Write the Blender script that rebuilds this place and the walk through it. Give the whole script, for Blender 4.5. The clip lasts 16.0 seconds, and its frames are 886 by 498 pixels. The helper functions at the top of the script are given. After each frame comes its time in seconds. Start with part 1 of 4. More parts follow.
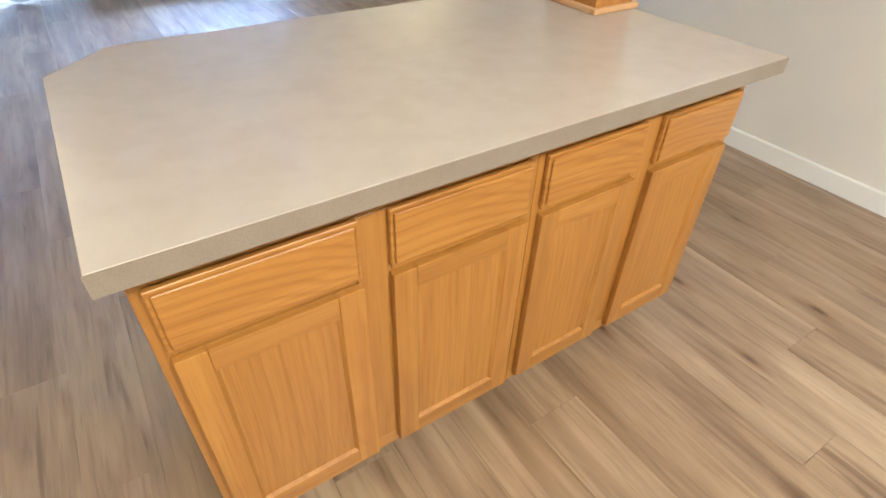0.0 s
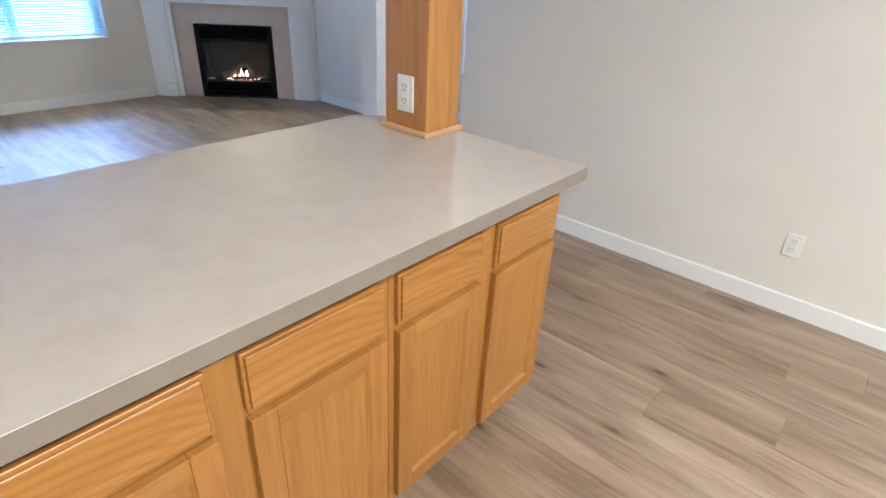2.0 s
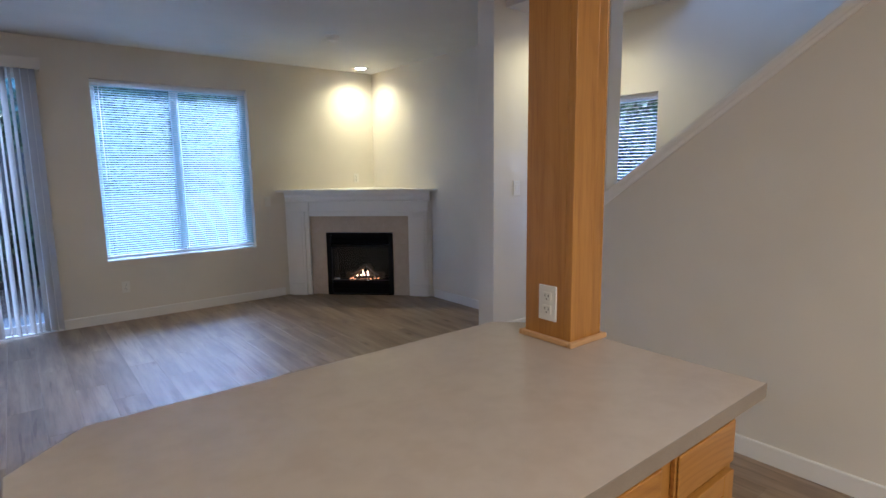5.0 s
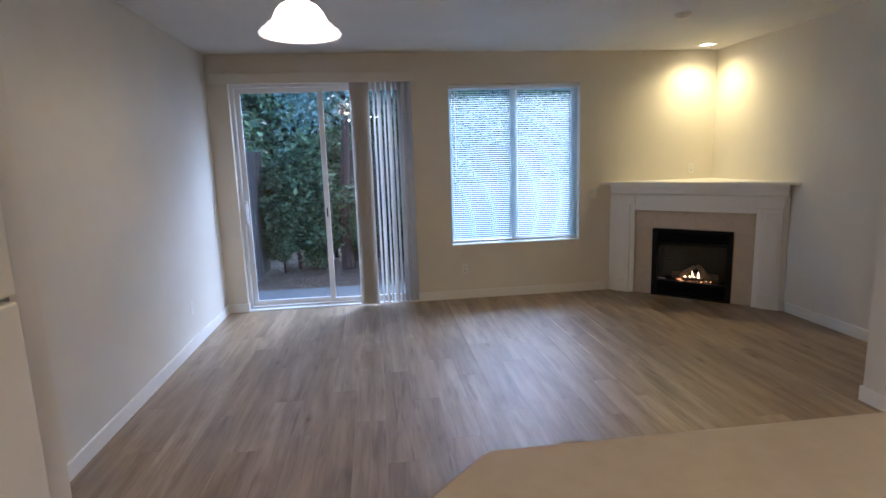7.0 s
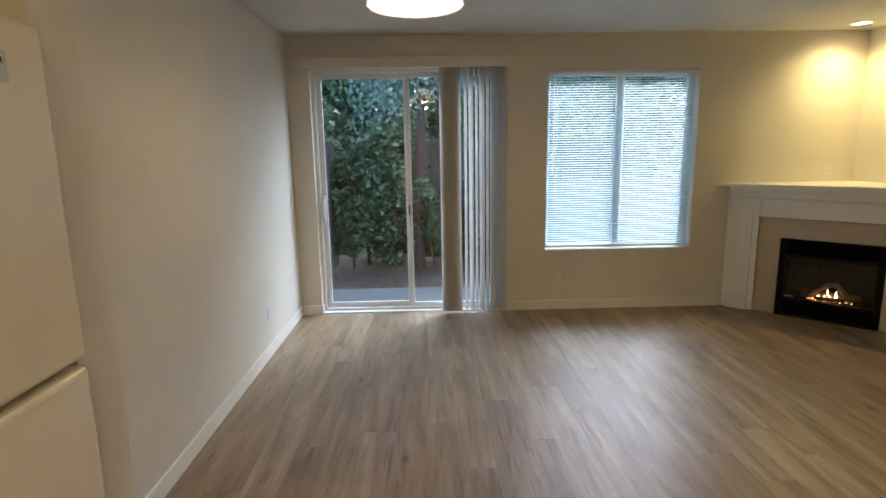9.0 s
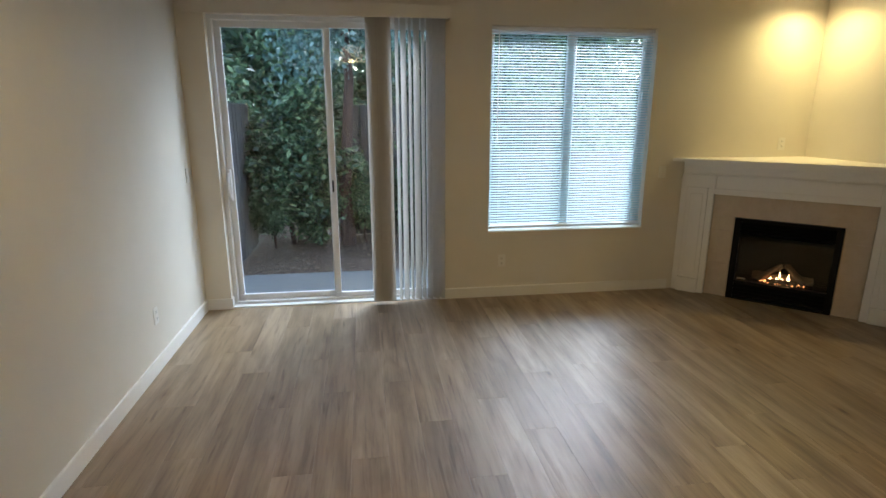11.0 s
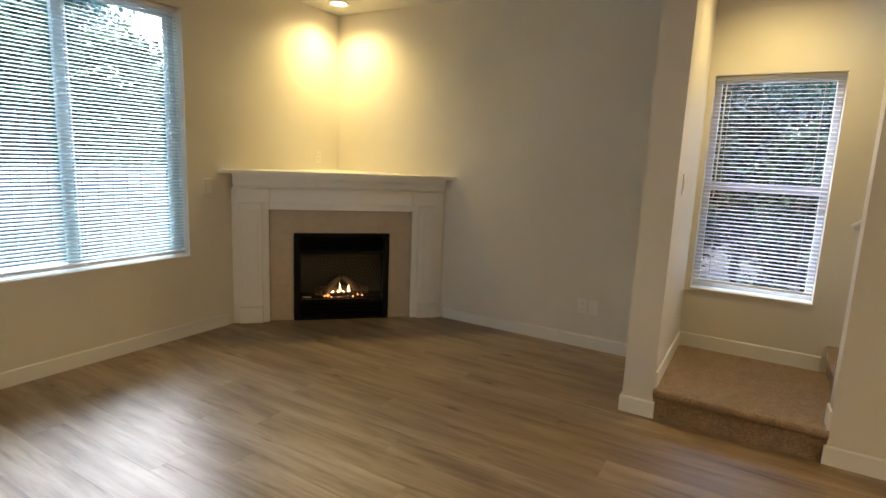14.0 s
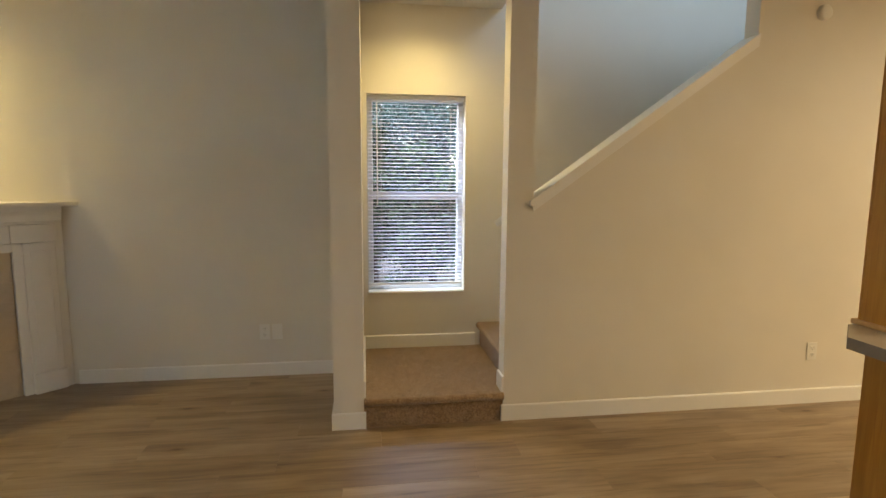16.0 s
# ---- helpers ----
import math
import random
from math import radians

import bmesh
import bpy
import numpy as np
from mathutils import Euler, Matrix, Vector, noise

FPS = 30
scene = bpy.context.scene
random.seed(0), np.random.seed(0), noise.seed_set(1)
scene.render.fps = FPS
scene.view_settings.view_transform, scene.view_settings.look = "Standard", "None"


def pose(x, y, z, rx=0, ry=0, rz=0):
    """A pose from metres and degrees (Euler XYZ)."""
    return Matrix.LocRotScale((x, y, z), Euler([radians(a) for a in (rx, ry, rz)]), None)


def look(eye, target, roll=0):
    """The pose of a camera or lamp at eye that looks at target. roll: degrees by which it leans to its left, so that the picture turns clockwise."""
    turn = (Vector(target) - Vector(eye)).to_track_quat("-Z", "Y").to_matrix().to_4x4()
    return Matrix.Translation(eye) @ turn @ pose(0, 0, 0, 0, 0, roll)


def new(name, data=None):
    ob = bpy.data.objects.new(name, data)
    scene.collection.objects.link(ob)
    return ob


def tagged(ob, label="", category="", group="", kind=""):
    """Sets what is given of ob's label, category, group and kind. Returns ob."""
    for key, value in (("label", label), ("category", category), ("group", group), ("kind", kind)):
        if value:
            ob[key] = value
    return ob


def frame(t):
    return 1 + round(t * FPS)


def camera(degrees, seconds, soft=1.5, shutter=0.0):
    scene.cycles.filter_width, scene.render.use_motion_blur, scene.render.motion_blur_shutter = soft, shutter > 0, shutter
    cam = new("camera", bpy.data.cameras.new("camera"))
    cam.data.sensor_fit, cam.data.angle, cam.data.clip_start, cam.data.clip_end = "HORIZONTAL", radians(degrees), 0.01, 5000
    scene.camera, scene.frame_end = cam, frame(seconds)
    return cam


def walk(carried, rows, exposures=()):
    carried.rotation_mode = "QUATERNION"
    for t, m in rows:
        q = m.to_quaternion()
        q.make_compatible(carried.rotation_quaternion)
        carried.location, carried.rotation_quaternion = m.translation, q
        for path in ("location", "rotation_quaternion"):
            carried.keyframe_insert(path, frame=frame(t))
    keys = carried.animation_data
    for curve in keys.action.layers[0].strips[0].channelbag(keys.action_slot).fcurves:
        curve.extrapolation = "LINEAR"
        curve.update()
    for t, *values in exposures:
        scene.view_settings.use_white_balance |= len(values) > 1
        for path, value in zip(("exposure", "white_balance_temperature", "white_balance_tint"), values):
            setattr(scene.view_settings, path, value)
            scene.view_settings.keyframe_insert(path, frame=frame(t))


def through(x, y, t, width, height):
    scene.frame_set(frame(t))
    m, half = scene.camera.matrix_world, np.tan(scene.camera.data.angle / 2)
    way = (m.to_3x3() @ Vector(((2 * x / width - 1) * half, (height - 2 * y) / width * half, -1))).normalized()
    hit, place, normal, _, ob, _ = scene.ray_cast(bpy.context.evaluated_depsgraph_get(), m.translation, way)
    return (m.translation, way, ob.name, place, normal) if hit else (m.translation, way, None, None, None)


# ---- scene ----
cam = camera(79.2, 16.0)
PATH = [
    (0, (1.807, 1.898, 1.338), (2.683, 3.186, 0.083), 1.7),
    (0.5, (1.815, 1.9, 1.339), (2.819, 3.123, 0.116), 1.7),
    (1, (1.826, 1.882, 1.351), (2.942, 3.06, 0.181), 1.6),
    (1.5, (1.837, 1.869, 1.375), (3.074, 3.02, 0.304), 2.5),
    (2, (1.837, 1.877, 1.4), (3.186, 3.016, 0.46), 3.0),
    (2.5, (1.842, 1.882, 1.431), (3.267, 3.05, 0.652), 2.5),
    (3, (1.827, 1.883, 1.467), (3.287, 3.105, 0.857), 1.7),
    (3.2, (1.821, 1.881, 1.48), (3.289, 3.124, 0.935), 1.4),
    (5.3, (1.781, 2.056, 1.448), (2.901, 3.691, 1.175), -0.8),
    (5.5, (1.819, 2.082, 1.465), (2.836, 3.781, 1.183), -0.7),
    (6, (1.792, 2.183, 1.468), (2.545, 4.013, 1.177), -1.9),
    (6.5, (1.764, 2.216, 1.532), (2.221, 4.137, 1.214), -2.5),
    (7, (1.638, 2.271, 1.562), (1.872, 4.229, 1.228), -1.9),
    (7.5, (1.504, 2.359, 1.562), (1.608, 4.327, 1.225), -0.8),
    (8, (1.372, 2.479, 1.573), (1.42, 4.45, 1.233), -0.5),
    (8.2, (1.314, 2.555, 1.579), (1.362, 4.525, 1.236), -0.7),
    (10.3, (1.302, 3.264, 1.637), (1.348, 5.213, 1.192), -1.1),
    (10.5, (1.325, 3.327, 1.636), (1.427, 5.27, 1.173), -0.8),
    (11, (1.372, 3.499, 1.621), (1.651, 5.419, 1.134), 0.0),
    (11.5, (1.419, 3.673, 1.571), (1.91, 5.547, 1.074), 0.9),
    (12, (1.439, 3.871, 1.494), (2.163, 5.67, 1.003), 1.6),
    (12.5, (1.515, 4.09, 1.452), (2.465, 5.786, 0.979), 2.4),
    (13, (1.495, 4.247, 1.393), (2.692, 5.794, 0.974), 2.6),
    (13.5, (1.491, 4.358, 1.365), (2.954, 5.669, 0.991), 2.6),
    (14, (1.501, 4.482, 1.39), (3.198, 5.486, 1.057), 2.4),
    (14.5, (1.517, 4.587, 1.371), (3.379, 5.253, 1.072), 1.8),
    (15, (1.543, 4.713, 1.343), (3.5, 5.02, 1.072), 1.6),
    (15.5, (1.623, 4.772, 1.351), (3.607, 4.758, 1.098), 1.1),
    (16, (1.638, 4.862, 1.385), (3.602, 4.576, 1.136), 0.4),
]
EXPOSURES = [(0, 4.3, 4650, 13), (1.5, 4.3, 4350, 15), (3, 3.75, 4250, 15), (5.5, 3.1, 4850, 20), (7, 3.1, 5400, 19), (8, 3.1, 6350, 16), (10.5, 2.9, 6550, 9), (12, 3.0, 6500, 10), (14, 3.3, 6850, 12), (15, 3.42, 6900, 12), (16, 3.42, 6850, 11)]
walk(cam, [(t, look(eye, target, roll)) for t, eye, target, roll in PATH], EXPOSURES)

# world, sun, lamps and exposure
SUN_EL, SUN_ROT = 42.0, 28.0
world = bpy.data.worlds.new("world")
scene.world = world
world.use_nodes = True
wn = world.node_tree.nodes
sky = wn.new("ShaderNodeTexSky")
sky.sky_type, sky.sun_disc = "NISHITA", False
sky.sun_elevation, sky.sun_rotation = radians(SUN_EL), radians(SUN_ROT)
wn["Background"].inputs["Strength"].default_value = 0.15
world.node_tree.links.new(sky.outputs[0], wn["Background"].inputs["Color"])


def lamp(name, kind, energy, color, place, aim=None, **more):
    data = bpy.data.lights.new(name, kind)
    data.energy, data.color = energy, color
    for key, value in more.items():
        if key == "size":
            if kind == "AREA":
                data.size = value
            else:
                data.shadow_soft_size = value
        elif key == "size_y":
            data.shape, data.size_y = "RECTANGLE", value
        elif key == "spot":
            data.spot_size, data.spot_blend = radians(value), 1.0
        elif key == "angle":
            data.angle = radians(value)
    ob = new(name, data)
    ob.matrix_world = look(place, aim or (place[0], place[1] + 0.001, place[2] - 1))
    return ob


sun = lamp("sun", "SUN", 1.12, (0.64, 0.81, 1.0), (0, 30, 20), (0, 30, 19), angle=50)
sun.rotation_mode = "XYZ"
sun.rotation_euler = (radians(90 - SUN_EL), 0, radians(180 - SUN_ROT))

WARM = (1.0, 0.79, 0.34)
SOFT = (1.0, 0.76, 0.35)
COOL = (1.0, 0.84, 0.58)
KITCHEN_A, KITCHEN_B = (2.7, 0.5, 2.59), (1.7, 0.7, 2.59)
PENDANT = (1.255, 5.56)
CAN_A, CAN_B = (5.16, 7.775), (4.98, 4.47)
lamp("kitchen_lamp", "AREA", 4.9, COOL, KITCHEN_A, size=0.3)
lamp("kitchen_lamp_2", "AREA", 4.9, SOFT, KITCHEN_B, size=0.3)
lamp("pendant_lamp", "POINT", 0.9, SOFT, (PENDANT[0], PENDANT[1], 2.33), size=0.07)
lamp("can_lamp", "SPOT", 10, WARM, (CAN_A[0], CAN_A[1], 2.635), spot=150, size=0.07)
lamp("landing_can_lamp", "SPOT", 5.2, WARM, (CAN_B[0], CAN_B[1], 2.575), spot=150, size=0.05)
lamp("upper_window_lamp", "AREA", 3.0, (0.58, 0.78, 0.95), (3.42, 2.0, 4.3), (5.2, 2.9, 2.4), size=1.6, size_y=1.1)


# materials
class Nodes:
    def __init__(self, name):
        self.mat = bpy.data.materials.new(name)
        self.mat.use_nodes = True
        self.t = self.mat.node_tree
        self.bsdf = self.t.nodes["Principled BSDF"]

    def n(self, kind, **props):
        node = self.t.nodes.new("ShaderNode" + kind)
        for k, v in props.items():
            if k == "op":
                node.operation = v
            elif k == "wave":
                node.wave_type = v
            elif k == "feature":
                node.feature = v
            elif k == "dims":
                node.noise_dimensions = v
            elif k == "blend":
                node.data_type = "RGBA"
                node.blend_type = v
            else:
                self.put(node, k, v)
        return node

    def put(self, node, key, value):
        sock = node.inputs[int(key[1:])] if key[0] == "_" and key[1:].isdigit() else node.inputs[key.replace("_", " ")]
        if isinstance(value, bpy.types.NodeSocket):
            self.t.links.new(value, sock)
        else:
            sock.default_value = value

    def coords(self, scale=(1, 1, 1), world_space=False, vary=True):
        """Object coordinates, moved by the object's random number so that alike pieces differ."""
        if world_space:
            src = self.n("NewGeometry").outputs["Position"]
        else:
            src = self.n("TexCoord").outputs["Object"]
        if vary and not world_space:
            r = self.n("ObjectInfo").outputs["Random"]
            off = self.n("VectorMath", op="SCALE", _0=(37.1, 21.7, 13.3))
            self.put(off, "Scale", r)
            src = self.n("VectorMath", op="ADD", _0=src, _1=off.outputs[0]).outputs[0]
        return self.n("VectorMath", op="MULTIPLY", _0=src, _1=scale).outputs[0]

    def noise(self, vec, scale, detail=4.0, rough=0.55, dist=0.0):
        return self.n("TexNoise", Vector=vec, Scale=scale, Detail=detail, Roughness=rough, Distortion=dist).outputs[0]

    def ramp(self, fac, stops):
        node = self.n("ValToRGB", Fac=fac)
        el = node.color_ramp.elements
        while len(el) < len(stops):
            el.new(0.5)
        for e, (p, c) in zip(el, stops):
            e.position = p
            e.color = (*c, 1) if len(c) == 3 else c
        return node.outputs[0]

    def mix(self, fac, a, b, blend="MIX"):
        node = self.n("Mix", blend=blend)
        self.put(node, "_0", fac)
        self.put(node, "_6", a if isinstance(a, bpy.types.NodeSocket) else (*a, 1))
        self.put(node, "_7", b if isinstance(b, bpy.types.NodeSocket) else (*b, 1))
        return node.outputs[2]

    def remap(self, fac, a, b, lo=0.0, hi=1.0):
        return self.n("MapRange", Value=fac, From_Min=lo, From_Max=hi, To_Min=a, To_Max=b).outputs[0]

    def bump(self, height, strength, distance=0.002):
        b = self.n("Bump", Height=height, Strength=strength, Distance=distance)
        self.t.links.new(b.outputs[0], self.bsdf.inputs["Normal"])

    def set(self, **kw):
        for k, v in kw.items():
            if k == "Base_Color" and not isinstance(v, bpy.types.NodeSocket):
                v = (*v, 1)
            self.put(self.bsdf, k, v)
        return self.mat


def paint_wall(name, base, rough=0.55, bump=0.25, scale=180):
    m = Nodes(name)
    p = m.coords(world_space=True)
    fine = m.noise(p, scale, 3)
    wide = m.noise(p, 1.3, 3)
    dark = tuple(c * 0.93 for c in base)
    m.bump(fine, bump, 0.0015)
    return m.set(Base_Color=m.mix(m.remap(wide, 0, 1, 0.35, 0.65), dark, base), Roughness=rough)


def plain(name, base, rough=0.5, metal=0.0, vary=0.08, scale=40, bump=0.05):
    m = Nodes(name)
    p = m.coords()
    f = m.noise(p, scale, 4)
    m.bump(f, bump, 0.001)
    return m.set(Base_Color=m.mix(f, tuple(c * (1 - vary) for c in base), tuple(min(1, c * (1 + vary)) for c in base)),
                 Roughness=m.remap(f, rough - 0.05, rough + 0.05), Metallic=metal)


def oak(name, along, arch=0.0, arch_mix=0.8, pale=1.0):
    """Honey oak: fine pores along the grain over growth lines; arch bends these into cathedral figure."""
    m = Nodes(name)
    s = [26.0, 26.0, 26.0]
    s["xyz".index(along)] = 1.3
    p = m.coords(tuple(s))
    wide = m.noise(m.coords(tuple(5.0 if c > 2 else 0.9 for c in s)), 1.0, 3, 0.5, 0.6)
    grain = m.noise(p, 1.0, 6, 0.6, 0.4)
    pores = m.noise(m.coords(tuple(c * 9 if c > 2 else c * 5 for c in s)), 1.0, 2, 0.5)
    if arch:
        xyz = m.n("SeparateXYZ", Vector=m.n("TexCoord").outputs["Object"])
        run, across = (xyz.outputs[0], xyz.outputs[2]) if along == "x" else (xyz.outputs[2], xyz.outputs[0])
        rnd = m.n("ObjectInfo").outputs["Random"]
        run = m.n("Math", op="ADD", _0=run, _1=m.remap(rnd, -0.14, 0.14)).outputs[0]
        bend = m.n("Math", op="MULTIPLY", _0=m.n("Math", op="MULTIPLY", _0=run, _1=run).outputs[0], _1=arch).outputs[0]
        lift = m.n("Math", op="MULTIPLY", _0=across, _1=50.0).outputs[0]
        sway = m.n("Math", op="MULTIPLY", _0=wide, _1=7.0).outputs[0]
        field = m.n("Math", op="ADD", _0=m.n("Math", op="ADD", _0=bend, _1=lift).outputs[0], _1=m.n("Math", op="MULTIPLY_ADD", _0=rnd, _1=7.0, _2=sway).outputs[0]).outputs[0]
        rings = m.n("Math", op="FRACT", _0=field).outputs[0]
    else:
        rings = m.n("Math", op="FRACT", _0=m.n("Math", op="MULTIPLY", _0=wide, _1=9.0).outputs[0]).outputs[0]
    tone = m.ramp(grain, [(0.25, (0.330, 0.142, 0.017)), (0.5, (0.405, 0.188, 0.025)), (0.75, (0.465, 0.234, 0.039))])
    line = m.ramp(rings, [(0.0, (0.80, 0.71, 0.60)), (0.25, (1.0, 0.99, 0.97)), (0.65, (1.04, 1.05, 1.04)), (1.0, (0.84, 0.76, 0.66))])
    tone = m.mix(0.6, tone, m.ramp(pores, [(0.3, (0.78, 0.70, 0.60)), (0.5, (1, 1, 1)), (0.75, (1, 1, 1))]), "MULTIPLY")
    tone = m.mix(arch_mix if arch else 0.4, tone, line, "MULTIPLY")
    each = m.remap(m.n("ObjectInfo").outputs["Random"], 0.84 * pale, 0.96 * pale)
    val = m.n("HueSaturation", Color=tone, Value=each)
    m.bump(pores, 0.15, 0.0008)
    return m.set(Base_Color=val.outputs[0], Roughness=m.remap(grain, 0.32, 0.45), Coat_Weight=0.25, Coat_Roughness=0.22)


def plank_wood():
    m = Nodes("vinyl plank")
    rnd = m.n("ObjectInfo").outputs["Random"]
    p = m.coords((1, 1, 1))
    long1 = m.noise(m.n("VectorMath", op="MULTIPLY", _0=p, _1=(12, 1.1, 1)).outputs[0], 1.0, 5, 0.55, 0.35)
    long2 = m.noise(m.n("VectorMath", op="MULTIPLY", _0=p, _1=(48, 2.8, 1)).outputs[0], 1.0, 5, 0.65, 0.3)
    blotch = m.noise(m.n("VectorMath", op="MULTIPLY", _0=p, _1=(7, 1.6, 1)).outputs[0], 1.0, 3, 0.5, 0.5)
    tone = m.ramp(long1, [(0.25, (0.172, 0.112, 0.066)), (0.42, (0.266, 0.185, 0.113)), (0.58, (0.342, 0.246, 0.156)), (0.78, (0.415, 0.310, 0.206))])
    fine = m.ramp(long2, [(0.3, (0.66, 0.62, 0.58)), (0.5, (1, 1, 1)), (0.75, (1.10, 1.09, 1.08))])
    tone = m.mix(0.85, tone, fine, "MULTIPLY")
    dark = m.ramp(blotch, [(0.3, (0.64, 0.60, 0.56)), (0.52, (1, 1, 1)), (1, (1, 1, 1))])
    crack = m.noise(m.n("VectorMath", op="MULTIPLY", _0=p, _1=(26, 1.9, 1)).outputs[0], 1.0, 3, 0.5, 0.4)
    crack = m.ramp(crack, [(0.29, (0.42, 0.33, 0.26)), (0.37, (1, 1, 1)), (1, (1, 1, 1))])
    tone = m.mix(0.6, tone, crack, "MULTIPLY")
    tone = m.mix(0.85, tone, dark, "MULTIPLY")
    v = m.n("TexVoronoi", Vector=m.n("VectorMath", op="MULTIPLY", _0=p, _1=(7.5, 2.6, 1)).outputs[0], Scale=1.0)
    knot = m.ramp(v.outputs["Distance"], [(0.0, (0.24, 0.17, 0.12)), (0.05, (0.36, 0.27, 0.20)), (0.11, (0.76, 0.69, 0.61)), (0.26, (1, 1, 1))])
    gate = m.n("Math", op="GREATER_THAN", _0=m.n("SeparateColor", Color=v.outputs["Color"]).outputs[0], _1=0.7).outputs[0]
    tone = m.mix(gate, tone, m.mix(1.0, tone, knot, "MULTIPLY"))
    val = m.n("HueSaturation", Color=tone, Value=m.remap(rnd, 0.88, 1.12), Saturation=m.remap(rnd, 1.1, 0.96))
    m.bump(long2, 0.18, 0.0006)
    return m.set(Base_Color=val.outputs[0], Roughness=m.remap(long2, 0.36, 0.50), Specular_IOR_Level=0.42, Coat_Weight=0.5, Coat_Roughness=0.42, Coat_IOR=1.5)


def speckle(name, base, rough):
    m = Nodes(name)
    p = m.coords(world_space=True)
    a = m.noise(p, 700, 2)
    b = m.noise(p, 16, 5)
    tone = m.ramp(a, [(0.32, tuple(c * 0.88 for c in base)), (0.5, base), (0.68, tuple(min(1, c * 1.08) for c in base))])
    cloud = m.ramp(b, [(0.35, (0.93, 0.915, 0.90)), (0.6, (1, 1, 1))])
    m.bump(m.noise(p, 260, 2), 0.06, 0.0005)
    return m.set(Base_Color=m.mix(1.0, tone, cloud, "MULTIPLY"), Roughness=rough)


def glowing(name, color, strength):
    m = Nodes(name)
    f = m.noise(m.coords(vary=False), 18, 3)
    return m.set(Base_Color=color, Emission_Color=m.mix(f, tuple(c * 0.8 for c in color), color), Emission_Strength=strength)


def thin(name, color, through, rough=0.5):
    """A thin sheet that lets part of the light through."""
    m = Nodes(name)
    f = m.noise(m.coords(), 60, 3)
    tone = m.mix(f, tuple(c * 0.95 for c in color), color)
    m.put(m.bsdf, "Base Color", tone)
    m.put(m.bsdf, "Roughness", rough)
    tr = m.n("BsdfTranslucent", Color=tone)
    mx = m.n("MixShader", _0=through, _1=m.bsdf.outputs[0], _2=tr.outputs[0])
    m.t.links.new(mx.outputs[0], m.t.nodes["Material Output"].inputs[0])
    return m.mat


def pane_glass(name, tint=(0.95, 0.97, 0.97)):
    m = Nodes(name)
    f = m.noise(m.coords(), 2.0, 2)
    return m.set(Base_Color=tint, Roughness=m.remap(f, 0.0, 0.012), Transmission_Weight=1.0, IOR=1.45)


def leaf_mat(name, a, b, c):
    m = Nodes(name)
    r = m.n("NewGeometry").outputs["Random Per Island"]
    tone = m.ramp(r, [(0.0, a), (0.55, b), (1.0, c)])
    m.put(m.bsdf, "Base Color", tone)
    m.put(m.bsdf, "Roughness", 0.32)
    tr = m.n("BsdfTranslucent", Color=tone)
    mx = m.n("MixShader", _0=0.3, _1=m.bsdf.outputs[0], _2=tr.outputs[0])
    m.t.links.new(mx.outputs[0], m.t.nodes["Material Output"].inputs[0])
    return m.mat


def rough_stuff(name, a, b, scale, bump=0.6, dist=0.01, rough=0.9, stretch=(1, 1, 1), contrast=0.0):
    m = Nodes(name)
    p = m.coords(stretch, world_space=(stretch == (1, 1, 1)))
    f = m.noise(p, scale, 6, 0.65)
    g = m.noise(p, scale * 0.12, 3)
    m.bump(f, bump, dist)
    return m.set(Base_Color=m.mix(m.remap(f, 0, 1, 0.35 - contrast, 0.65 + contrast), a, m.mix(g, tuple(c * 0.75 for c in b), b)), Roughness=rough)


WALL = paint_wall("wall paint", (0.75, 0.705, 0.62), 0.55, 0.4, 150)
CEIL = paint_wall("ceiling paint", (0.72, 0.71, 0.69), 0.8, 0.8, 55)
TRIM = plain("trim paint", (0.80, 0.78, 0.74), 0.35, vary=0.02)
VINYL = plain("white vinyl", (0.78, 0.79, 0.80), 0.35, vary=0.02)
PLASTIC = plain("white plastic", (0.78, 0.76, 0.71), 0.35, vary=0.02)
DARK = plain("dark slot", (0.03, 0.03, 0.03), 0.6)
PLANK = plank_wood()
OAK_V, OAK_H, OAK_Y = oak("oak upright", "z"), oak("oak level", "x"), oak("oak deep", "y")
OAK_DRAWER, OAK_PANEL = oak("oak drawer figure", "x", 26.0), oak("oak panel figure", "z", 14.0, 0.4)
# same stain as the cabinets; lamp light on the post brightens its colour
OAK_POST_LIT = oak("oak post boards, lamplit", "z", pale=1.2)
OAK_RAW = plain("pale oak trim", (0.60, 0.36, 0.16), 0.4, vary=0.15, scale=60)
LAMINATE = speckle("laminate", (0.52, 0.45, 0.38), 0.33)
LAM_EDGE = speckle("laminate edge", (0.25, 0.21, 0.17), 0.4)


def carpet():
    m = Nodes("carpet")
    p = m.coords(world_space=True)
    pile = m.noise(p, 120, 5, 0.7)
    clump = m.noise(p, 22, 4, 0.6)
    worn = m.noise(p, 5, 3)
    tone = m.ramp(pile, [(0.3, (0.16, 0.092, 0.044)), (0.5, (0.34, 0.215, 0.115)), (0.72, (0.56, 0.385, 0.225))])
    tone = m.mix(0.8, tone, m.ramp(clump, [(0.35, (0.70, 0.66, 0.62)), (0.6, (1, 1, 1))]), "MULTIPLY")
    tone = m.mix(0.6, tone, m.ramp(worn, [(0.35, (0.82, 0.80, 0.78)), (0.6, (1, 1, 1))]), "MULTIPLY")
    m.bump(pile, 1.0, 0.01)
    return m.set(Base_Color=tone, Roughness=0.95, Sheen_Weight=0.3)


